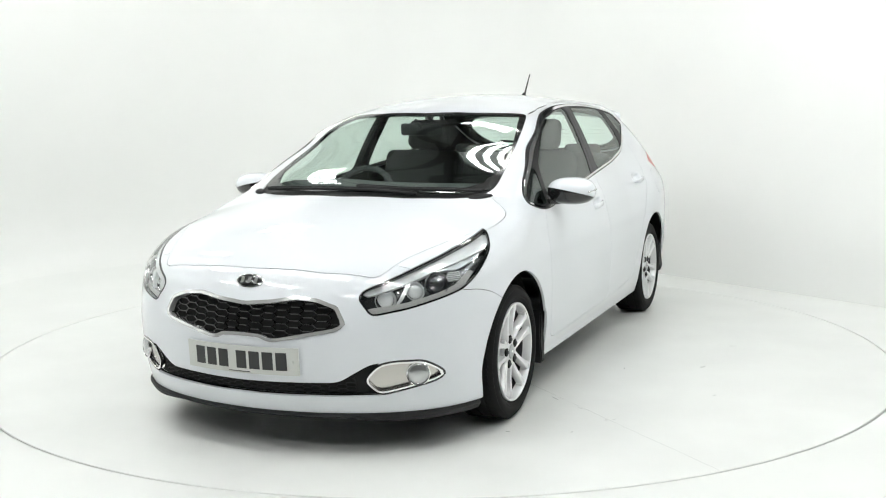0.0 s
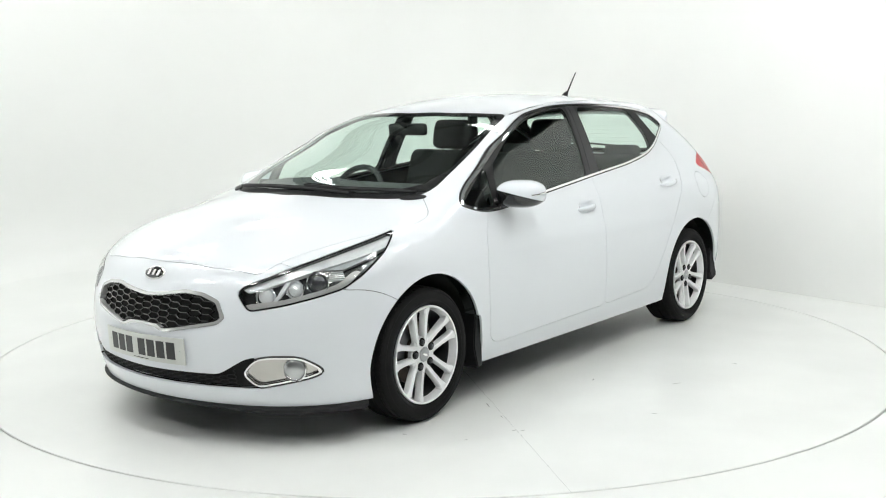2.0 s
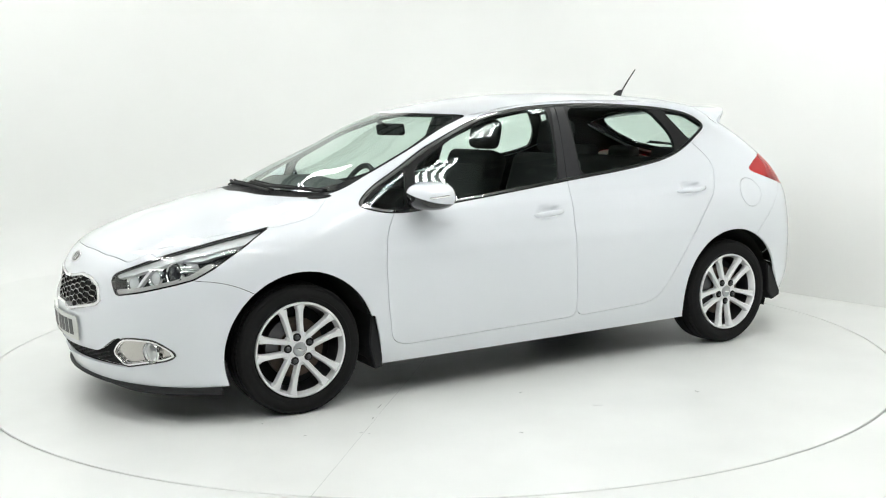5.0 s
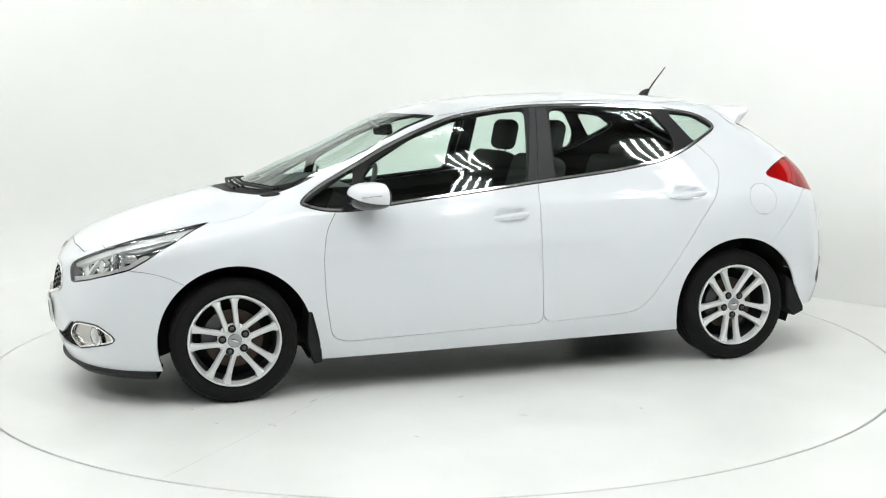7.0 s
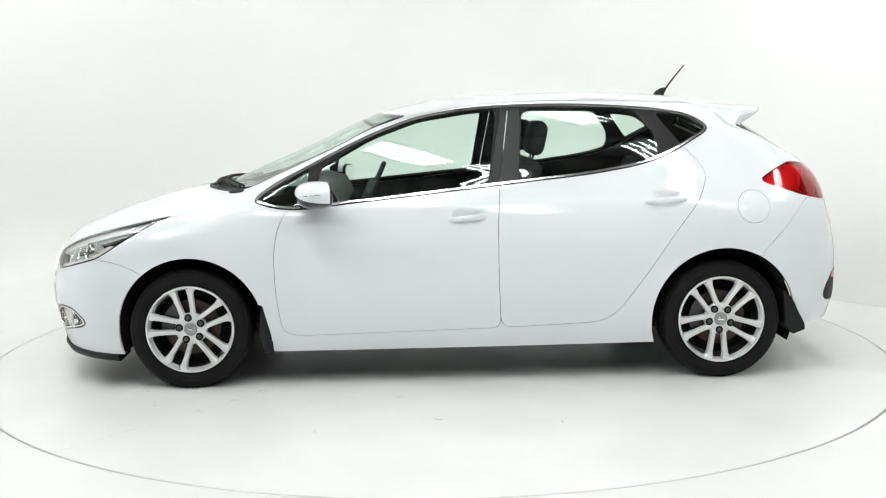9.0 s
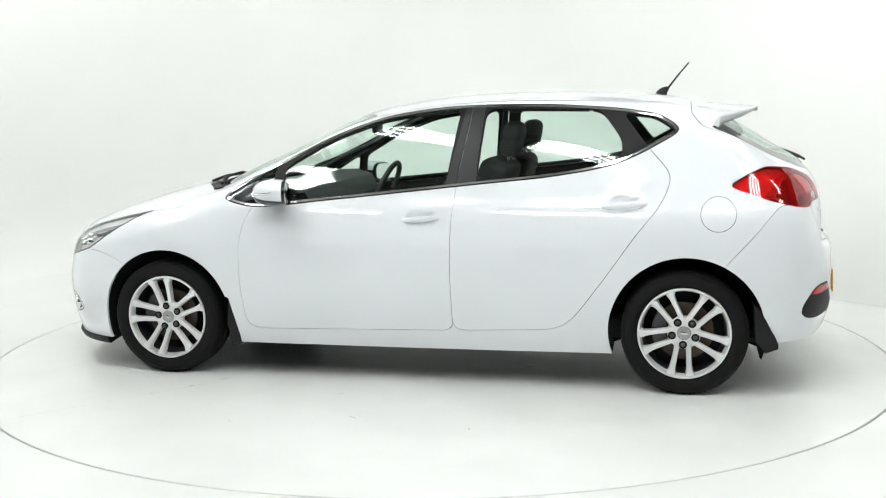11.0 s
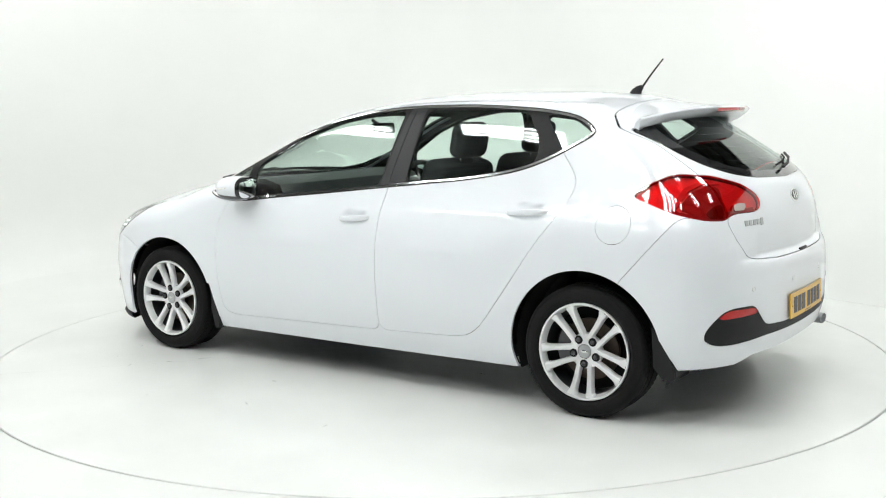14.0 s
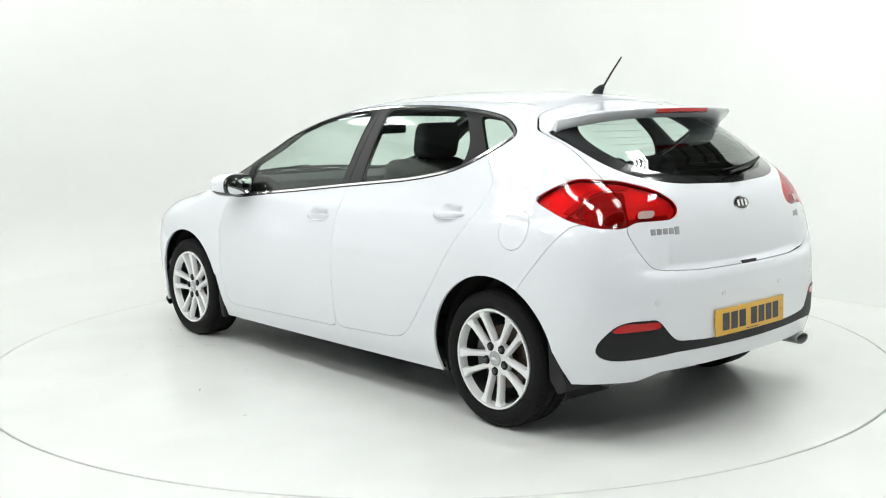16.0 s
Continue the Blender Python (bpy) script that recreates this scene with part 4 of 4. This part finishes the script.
    # splitter lip
    bm = bmesh.new()
    rows = []
    for k in range(61):
        a = radians(-67 + 134 * k / 60)
        P = to_skin(np.array([[1.3, 0, 0.19]]), np.array([[math.cos(a), math.sin(a), 0.0]]))[0]
        if P[0] < 1.67:
            continue
        n = Vector(skin_normal(P[None])[0])
        n.z = 0
        n.normalize()
        p = Vector((P[0], P[1], 0))
        drop = 0.018 + 0.014 * min(1, max(0, (abs(P[1]) - 0.40) / 0.15))
        rows.append([bm.verts.new(p + n * o + Vector((0, 0, z))) for o, z in ((-0.006, 0.176), (0.004, 0.172), (0.008, 0.164), (-0.004, 0.174 - drop), (-0.012, 0.170 - drop), (-0.10, 0.165), (-0.10, 0.19))])
    for A, B in zip(rows, rows[1:]):
        for k in range(6):
            bm.faces.new((A[k], B[k], B[k + 1], A[k + 1]))
    part("splitter", bm, BLACK_PLASTIC, car, "matt black splitter lip under the bumper")
    number_plate(car, "front_number_plate", facing((2.195, -0.004, 0.392), (1, 0, -0.06)), 0.40, PLATE_WHITE, "white number plate with dark bars")
    p, n = on_skin(1.3, 0, 0.50, (0.80, 0, 0.190))
    oval_badge(car, p - n * 0.002, n, 0.128, 0.062)


def build_rear(car, gate, gate_lamp, side_lamp, trim, glass):
    skin_part("tailgate", gate, WHITE_PAINT, car, "both")
    d = np.where(glass[0][:, 0] < -1.2, outline(glass, 180, REAR_GLASS, 0.08), 1.0)
    inner = [(0.2, 1.062), (0.0, 1.062), (-0.33, 1.080), (-0.46, 1.115), (-0.515, 1.18), (-0.53, 1.24), (-0.47, 1.30), (-0.3, 1.335), (0.2, 1.345)]
    di = outline(glass, 180, inner, 0.08)
    window = skin_part("rear_window", clip(glass, di), GLASS, car, "both", "tinted rear window with heating wires")
    skin_part("window_border", clip(glass, -di), GLOSS_BLACK, window, "both", depth=0.006)
    bm = bmesh.new()
    for k in range(8):
        z = 1.095 + k * 0.028
        pts = []
        for j in range(13):
            y = (-0.44 + 0.88 * j / 12)
            p, n = on_skin(-1.2, y, z, (-1, 0, 0))
            pts.append(p - n * 0.004)
        tube(bm, pts, 0.0007, 4)
    part("heating_wires", bm, DARK_STEEL, window, smooth=False)["kind"] = "stuff"
    for side, lamp, nm in (("left", side_lamp, "tail_lamp"), ("right", side_lamp, "tail_lamp"), ("left", gate_lamp, "tailgate_lamp"), ("right", gate_lamp, "tailgate_lamp")):
        dr = outline(lamp, 135, REVERSE_LAMP, 0.012)
        base = skin_part(nm, clip(lamp, np.minimum(dr, 1) * -1), RED_GLASS, car, side, "glossy red tail lamp with layered reflectors", depth=0.02)
        skin_part("lamp_bowl", lamp, LAMP_BOWL, base, side, lift=-0.020, depth=0.0)
        # behind the lens: a darker middle, a dark patch, a pale band, a darker foot
        for title, pts, mat, lift in (("lamp_cup", LAMP_CENTRE, LAMP_SHADE, -0.013), ("dark_patch", DARK_PATCH, PATCH_BROWN, -0.009), ("pale_band", PALE_BAND, CLEAR_WHITE, -0.008),
                                      ("lower_shade", LOWER_SHADE, LAMP_SHADE, -0.014)):
            a = clip(lamp, outline(lamp, 135, pts, 0.015))
            if len(a[2]):
                skin_part(title, a, mat, base, side, lift=lift, depth=0.006)
        b = clip(lamp, dr + 0.001)
        if len(b[2]):
            skin_part("reverse_lamp", b, REVERSE, base, side, lift=0.001, depth=0.006)
    low = skin_part("lower_trim", trim, BLACK_PLASTIC, car, "both", "matt black lower bumper insert")
    for side in ("left", "right"):
        skin_part("reflector", clip(trim, outline(trim, 135, REFLECTOR, 0.008)), RED_LENS, low, side, "red reflector", lift=0.003, depth=0.008)
    number_plate(car, "rear_number_plate", facing((-2.063, 0.022, 0.477), (-1, 0, 0.03)), 0.10, PLATE_YELLOW, "yellow number plate with dark bars")
    p, n = on_skin(-1.2, 0, 0.95, (-1, 0, 0))
    oval_badge(car, p - n * 0.001, n, 0.115, 0.062)
    for y0, wide, count in ((0.565, 0.15, 5), (-0.47, 0.07, 3)):
        for k in range(count):
            y = y0 - wide * (k + 0.5) / count
            p, n = on_skin(-1.2, y, 0.868, (-1, 0, 0))
            bm = bmesh.new()
            high = 0.032 if k == count - 1 else 0.024
            rounded_box(bm, (wide / count * 0.82, high, 0.004), facing(p, n), 0.0015, 1)
            part("model_badge_bar", bm, GREY_CAP, car, "small chrome badge bars on the tailgate" if k == 0 else "")
    for y in (0.585, 0.213, -0.213, -0.585):
        p, n = on_skin(-1.2, y, 0.595, (-1, 0, 0))
        bm = bmesh.new()
        lathe(bm, [(0.0, 0.0012), (0.0085, 0.0012), (0.010, 0.0), (0.0115, 0.001), (0.0115, -0.004)], 20, "z")
        bmesh.ops.transform(bm, matrix=facing(p, n), verts=bm.verts)
        part("parking_sensor", bm, SENSOR, car)
    # grip recess between tailgate and bumper, its shade put in as a black bar
    p, n = on_skin(-1.2, 0, 0.706, (-1, 0, 0))
    bm = bmesh.new()
    rounded_box(bm, (0.11, 0.014, 0.010), facing(p, (-1, 0, 0.2)), 0.004, 2)
    part("grip_shade_bar", bm, BLACK_PLASTIC, car)
    # spoiler over the rear window
    bm = bmesh.new()
    rows = []
    for k in range(41):
        y = -0.60 + 1.20 * k / 40
        q = abs(y) / 0.60
        tip_x = -1.685 + 0.30 * y * y + 0.10 * q ** 8
        tip_z = 1.362 - 0.055 * y * y - 0.03 * q ** 8
        root = -1.345 - 0.10 * q ** 4
        row = []
        zr = float(to_skin(np.array([[root, y, 0.9]]), np.array([[0, 0, 1.0]]))[0, 2])
        for t in np.linspace(0, 1, 8):
            x = root + (tip_x - root) * t
            z = zr + 0.001 + (tip_z - zr) * (t + 0.18 * math.sin(math.pi * t))
            row.append((x, y, z - 0.004 * (1 - t)))
        row.append((tip_x - 0.006, y, tip_z - 0.006))
        row.append((tip_x + 0.002, y, tip_z - 0.020))
        for t in (0.3, 0.7, 1.0):
            x = tip_x + (-1.47 - tip_x) * t
            zs = float(to_skin(np.array([[x, y, 0.9]]), np.array([[0, 0, 1.0]]))[0, 2])
            row.append((x, y, (tip_z - 0.022) * (1 - t) + (zs - 0.005) * t))
        rows.append([bm.verts.new(p) for p in row])
    for A, B in zip(rows, rows[1:]):
        for k in range(len(A) - 1):
            bm.faces.new((A[k], A[k + 1], B[k + 1], B[k]))
    bm.faces.new(rows[0]), bm.faces.new(rows[-1][::-1])
    bmesh.ops.recalc_face_normals(bm, faces=bm.faces)
    spoiler = part("spoiler", bm, WHITE_PAINT, car, "white roof spoiler over the rear window")
    bm = bmesh.new()
    rows = []
    for k in range(17):
        y = -0.19 + 0.38 * k / 16
        tx, tz = -1.685 + 0.30 * y * y, 1.356 - 0.055 * y * y
        rows.append([bm.verts.new(p) for p in ((tx + 0.004, y, tz + 0.002), (tx - 0.008, y, tz - 0.003), (tx - 0.007, y, tz - 0.017), (tx + 0.006, y, tz - 0.023))])
    for A, B in zip(rows, rows[1:]):
        for k in range(3):
            bm.faces.new((A[k], B[k], B[k + 1], A[k + 1]))
    part("brake_light", bm, RED_LENS, spoiler, "red high brake light")
    # rear wiper
    arm = build_wiper("rear_wiper", car, [on_skin(-1.2, y, z, (-1, 0, 0))[0] + Vector((-0.02, 0, 0.012)) for y, z in ((0.01, 1.066), (-0.12, 1.080), (-0.28, 1.098), (-0.40, 1.112))], BLACK_PLASTIC, 0.0065)
    bm = bmesh.new()
    tube(bm, [on_skin(-1.2, y, z, (-1, 0, 0))[0] + Vector((-0.008, 0, 0.004)) for y, z in ((0.02, 1.084), (-0.14, 1.094), (-0.28, 1.103), (-0.41, 1.112))], 0.0045, 6)
    part("wiper_blade", bm, RUBBER, arm)
    # exhaust
    bm = bmesh.new()
    lathe(bm, [(0.030, -1.80), (0.034, -1.97), (0.036, -2.012), (0.033, -2.014), (0.031, -2.0), (0.026, -1.91)], 28, "x", centre=(0, 0, 0))
    bmesh.ops.transform(bm, matrix=pose(0, -0.495, 0.286) @ Matrix.Diagonal((1, 1.5, 0.72, 1)), verts=bm.verts)
    part("exhaust_tip", bm, GREY_CAP, car, "oval steel exhaust tip")
    bm = bmesh.new()
    rounded_box(bm, (0.22, 0.62, 0.10), pose(-1.70, -0.16, 0.255), 0.04, 2)
    part("silencer", bm, BLACK_PLASTIC, car)


def build_side(car, side, s, dlo, front_door, rear_door, flap):
    edge = lambda p: outline(p, 90, WINDOWS, 0.10)
    skin_part("window_seal", band(dlo, edge, 0.0, 0.0055), BLACK_PLASTIC, car, side)
    skin_part("chrome_strip", band(dlo, edge, 0.0055, 0.0155), BRIGHT_TRIM, car, side, "chrome strip round the side windows", lift=0.0025, depth=0.008)
    inner = clip(dlo, edge(dlo) + 0.0155)
    frame_d = np.full(len(inner[0]), 9.0)
    panes = (("corner_window", CORNER_PANE, 0.02), ("front_window", FRONT_PANE, 0.04), ("back_window", REAR_PANE, 0.05), ("quarter_window", QUARTER_PANE, 0.03))
    for nm, pts, r in panes:
        f = outline(inner, 90, pts, r)
        frame_d = np.minimum(frame_d, f)
        skin_part(nm, clip(inner, f + 0.0006), GLASS, car, side, lift=-0.002, depth=0.004)
    rest = clip(inner, -frame_d)
    pd = outline(rest, 90, PILLAR_TRIM, 0.01)
    skin_part("window_frame", clip(rest, 0.001 - pd), FRAME, car, side, depth=0.02)
    # the pillar between the doors is split by the door gap
    pillar = clip(rest, pd)
    gapline = seen_from(pillar[0], 90) - (0.2245 + (pillar[0][:, 2] - 1.03) * 0.16)
    skin_part("pillar_trim", clip(pillar, gapline + 0.002), PILLAR, car, side, "satin black door pillar", lift=0.001)
    skin_part("pillar_trim", clip(pillar, 0.002 - gapline), PILLAR, car, side, lift=0.001)
    fd = skin_part("front_door", front_door, WHITE_PAINT, car, side)
    rd = skin_part("rear_door", rear_door, WHITE_PAINT, car, side)
    skin_part("fuel_flap" if s > 0 else "flap_cover", flap, WHITE_PAINT, car, side) if s > 0 else None
    build_handle(fd, s, -0.052, 0.829, 0.829)
    build_handle(rd, s, -1.043, 0.901, 0.828)
    build_mirror(car, s)
    # wheel arch liners and mud flaps
    for hx in (1.318, -1.332):
        bm = bmesh.new()
        lathe(bm, [(0.372, 0.785), (0.366, 0.75), (0.372, 0.50), (0.0, 0.50)], 40, "y", centre=(hx, 0, 0.30), arc=(radians(-20), radians(200)))
        if s < 0:
            bmesh.ops.transform(bm, matrix=Matrix.Diagonal((1, -1, 1, 1)), verts=bm.verts)
        part("arch_liner", bm, LINER_SHADE, car)
    for pts, y0, y1 in (([(0.972, 0.42), (0.955, 0.40), (0.932, 0.31), (0.920, 0.26), (0.917, 0.166), (0.955, 0.160), (0.985, 0.27)], 0.64, 0.846),
                        ([(-1.640, 0.44), (-1.688, 0.398), (-1.752, 0.262), (-1.752, 0.238), (-1.695, 0.215), (-1.650, 0.27)], 0.66, 0.842)):
        bm = bmesh.new()
        outer = [bm.verts.new((x, s * y1, z)) for x, z in pts]
        inner = [bm.verts.new((x, s * y0, z)) for x, z in pts]
        n = len(pts)
        bm.faces.new(outer), bm.faces.new(inner)
        for k in range(n):
            bm.faces.new((outer[k], outer[(k + 1) % n], inner[(k + 1) % n], inner[k]))
        bmesh.ops.recalc_face_normals(bm, faces=bm.faces)
        bmesh.ops.bevel(bm, geom=[e for e in bm.edges if abs(e.verts[0].co.y - e.verts[1].co.y) < 0.001 and abs(e.verts[0].co.y - s * y1) < 0.001], offset=0.006, segments=2, affect="EDGES")
        part("mud_flap", bm, BLACK_PLASTIC, car)


def build_car():
    car = empty("car")
    tagged(car, "clean white five-door hatchback car standing on the turntable", "car")
    piece = half_skin()
    for hx, hz, r in ((1.318, 0.297, 0.360), (-1.332, 0.302, 0.362)):
        V = piece[0]
        piece = clip(piece, np.where(V[:, 1] > 0.35, r - np.hypot(V[:, 0] - hx, V[:, 2] - hz), -1))
    for area in (BEHIND_REAR, BEHIND_FRONT):
        piece = clip(piece, np.where(piece[0][:, 1] > 0.35, -outline(piece, 90, area, 0.01), -1))
    V = piece[0]
    raised = 0.030 * np.clip((0.64 - V[:, 1]) / 0.10, 0, 1) * np.clip((-1.75 - V[:, 0]) / 0.1, 0, 1)
    piece = clip(piece, floor_z(V[:, 0]) + raised - V[:, 2])
    # glass areas
    dlo, piece = cut(piece, outline(piece, 90, WINDOWS, 0.10), 0.0005)
    V = piece[0]
    screen, piece = cut(piece, np.where(V[:, 2] > 0.8, area_field(V[:, 0], V[:, 1], SCREEN_AREA, 0.05), 1.0), 0.001)
    glass, piece = cut(piece, np.where(piece[0][:, 0] < -1.2, outline(piece, 180, REAR_GLASS, 0.08), 1.0), 0.001)
    # front end
    lamp, piece = cut(piece, outline(piece, 45, HEADLIGHT, 0.022))
    fog, piece = cut(piece, outline(piece, 45, FOG_SURROUND, 0.03), 0.001)
    grille, piece = cut(piece, np.maximum(outline(piece, 0, GRILLE, 0.014), np.where(piece[0][:, 0] > 1.6, -1, 1)), 0.0005)
    low, piece = cut(piece, np.maximum(outline(piece, 0, LOW_GRILLE, 0.03), np.where((piece[0][:, 0] > 1.6) & (piece[0][:, 1] < 0.545), -1, 1)), 0.0005)
    lowfog, piece = cut(piece, np.maximum(outline(piece, 45, FOG_SURROUND, 0.03) - 0.007, np.where(piece[0][:, 0] > 1.6, -1, 1)), 0.0003)
    V = piece[0]
    bonnet, piece = cut(piece, np.where((V[:, 2] > 0.66) & (piece[1][:, 2] > 0.05), area_field(V[:, 0], V[:, 1], BONNET, 0.04), 1.0))
    skin_part("bonnet", bonnet, WHITE_PAINT, car, "both")
    # black sheet added under the bonnet as the shade in its gaps
    skin_part("bonnet_gap_shade", bonnet, LINER_SHADE, car, "both", lift=-0.022, depth=0.0)
    build_front(car, lamp, fog, grille, low, lowfog)
    # rear end
    tail, piece = cut(piece, outline(piece, 135, TAIL_LAMP, 0.035))
    trim, piece = cut(piece, np.maximum(outline(piece, 180, LOWER_TRIM, 0.03), np.where(piece[0][:, 0] < -1.7, -1, 1)), 0.0008)
    gate_area = lambda p: np.maximum(outline(p, 180, TAILGATE, 0.03), p[0][:, 0] + 1.345)
    # cabin lining whose black is also the shade in the panel gaps
    skin_part("lining_and_gap_shade", piece, LINER_SHADE, car, "both", lift=-0.022, depth=0.0)
    gate, piece = cut(piece, gate_area(piece), 0.0017)
    gate_lamp, side_lamp = cut(tail, gate_area(tail), 0.0015)
    build_rear(car, gate, gate_lamp, side_lamp, trim, glass)
    # sides
    front_door, piece = cut(piece, outline(piece, 90, FRONT_DOOR, 0.045))
    rear_door, piece = cut(piece, outline(piece, 90, REAR_DOOR, 0.06))
    V = piece[0]
    flap_d = np.hypot(-V[:, 0] - 1.470, V[:, 2] - 0.866) - 0.080
    flap_d = np.where(V[:, 1] > 0.5, flap_d, 1.0)
    flap, holed = cut(piece, flap_d, 0.0012)
    for s, side in ((1, "left"), (-1, "right")):
        build_side(car, side, s, dlo, front_door, rear_door, flap)
    # bumpers and the remaining shell
    front_bumper, piece = cut(piece, outline(piece, 90, FRONT_BUMPER, 0.05), 0.0012)
    skin_part("front_bumper", front_bumper, WHITE_PAINT, car, "both")
    for s, side in ((1, "left"), (-1, "right")):
        rest = piece
        if s > 0:
            V = rest[0]
            rest = clip(rest, np.where(V[:, 1] > 0.5, 0.0812 - np.hypot(-V[:, 0] - 1.470, V[:, 2] - 0.866), -1.0))
        rear_bumper, shell = cut(rest, np.maximum(outline(rest, 90, REAR_BUMPER, 0.03), rest[0][:, 0] + 1.3), 0.0012)
        skin_part("rear_bumper", rear_bumper, WHITE_PAINT, car, side)
        # roof channels
        V = shell[0]
        line = np.abs(V[:, 1] - (0.525 + 0.022 * V[:, 0])) - 0.007
        channel, shell = cut(shell, np.where(V[:, 2] > 1.2, np.maximum(line, np.maximum(V[:, 0] - 0.235, -1.27 - V[:, 0])), 1.0), 0.0)
        skin_part("roof_channel", channel, BLACK_PLASTIC, car, side, lift=-0.003, depth=0.004)
        skin_part("body_shell", shell, WHITE_PAINT, car, side)
    # windscreen with its dark border, and the scuttle below it
    foot, pane = cut(screen, area_field(screen[0][:, 0], screen[0][:, 1], SCREEN_FOOT, 0.04), 0.001)
    skin_part("scuttle", foot, BLACK_PLASTIC, car, "both", "black plastic scuttle below the windscreen", lift=-0.004)
    ds = np.maximum(area_field(pane[0][:, 0], pane[0][:, 1], SCREEN_AREA, 0.05), -area_field(pane[0][:, 0], pane[0][:, 1], SCREEN_FOOT, 0.04))
    side_band = 0.022 + 0.02 * np.clip((0.6 - pane[0][:, 0]) / 0.2, 0, 1) + 0.05 * np.clip((pane[0][:, 0] - 0.85) / 0.1, 0, 1) * np.clip((pane[0][:, 1] - 0.45) / 0.1, 0, 1)
    ws = skin_part("windscreen", clip(pane, ds + side_band * 0.8), GLASS, car, "both")
    skin_part("windscreen_border", clip(pane, -ds - side_band * 0.8), GLOSS_BLACK, ws, "both", depth=0.004)
    for s in (1, -1):
        p, n = on_skin(0.8, s * 0.60, 0.95, (1, 0, 0.03))
        bm = bmesh.new()
        ellipsoid(bm, (0.062, 0.022, 0.011), facing(p, n) @ pose(0, 0, 0.002, 0, 0, s * 12), 2.0, 20, 10)
        part("scuttle_corner", bm, BLACK_PLASTIC, car)
    lift = Vector((0.012, 0, 0.016))
    for pts in (((-0.52, 0.985), (-0.19, 1.0), (0.12, 1.0), (0.345, 0.985)), ((0.02, 1.012), (0.25, 1.002), (0.45, 0.997), (0.60, 0.99))):
        P = [on_skin(0.5, y, z - 0.02, (1, 0, 0.0))[0] + lift for y, z in pts]
        arm = build_wiper("wiper", car, P, BLACK_PLASTIC, 0.008)
        bm = bmesh.new()
        tube(bm, [p + Vector((-0.020, 0, 0.004)) for p in P], 0.006, 6)
        part("wiper_blade", bm, RUBBER, arm)
    # aerial
    bm = bmesh.new()
    tube(bm, [(-1.196, 0, 1.422), (-1.20, 0, 1.436), (-1.212, 0, 1.449), (-1.228, 0, 1.460)], 0.036, 16, 0.3)
    bmesh.ops.scale(bm, vec=(1.0, 0.62, 1.0), verts=bm.verts)
    aerial = part("aerial", bm, BLACK_PLASTIC, car, "short black roof aerial")
    bm = bmesh.new()
    tube(bm, [(-1.222, 0, 1.45), (-1.275, 0, 1.52), (-1.335, 0, 1.592)], 0.0055, 8, 0.6)
    part("aerial_rod", bm, BLACK_PLASTIC, aerial)
    # underside
    bm = bmesh.new()
    rounded_box(bm, (1.85, 1.50, 0.09), pose(0, 0, 0.24), 0.02, 1)
    rounded_box(bm, (3.55, 0.95, 0.08), pose(0.1, 0, 0.29), 0.02, 1)
    part("underbody", bm, LINER_SHADE, car)
    build_interior(car)
    w = build_wheel()
    w.parent = car
    for x in (HUB_F, HUB_R):
        for s in (1, -1):
            m = pose(x, s * 0.748, HUB_Z, 0, 0, 0 if s > 0 else 180) @ pose(0, 0, 0, 0, -25 if x > 0 else -4, 0)
            if x == HUB_F and s == 1:
                w.matrix_basis = m
            else:
                copy_thing(w, m)
    return car



def motions():
    rows_car, rows_table = [], []
    for k in range(17):
        h = HEADING + RATE * k
        c, s = math.cos(radians(h)), math.sin(radians(h))
        rows_car.append((float(k), pose(c * OFF_X - s * OFF_Y, s * OFF_X + c * OFF_Y, 0, 0, 0, h)))
        rows_table.append((float(k), pose(0, 0, 0, 0, 0, RATE * k)))
    walk(car, rows_car)
    walk(turntable, rows_table)


build_floor()
turntable = build_turntable()
build_walls()
build_lights()
car = build_car()
motions()
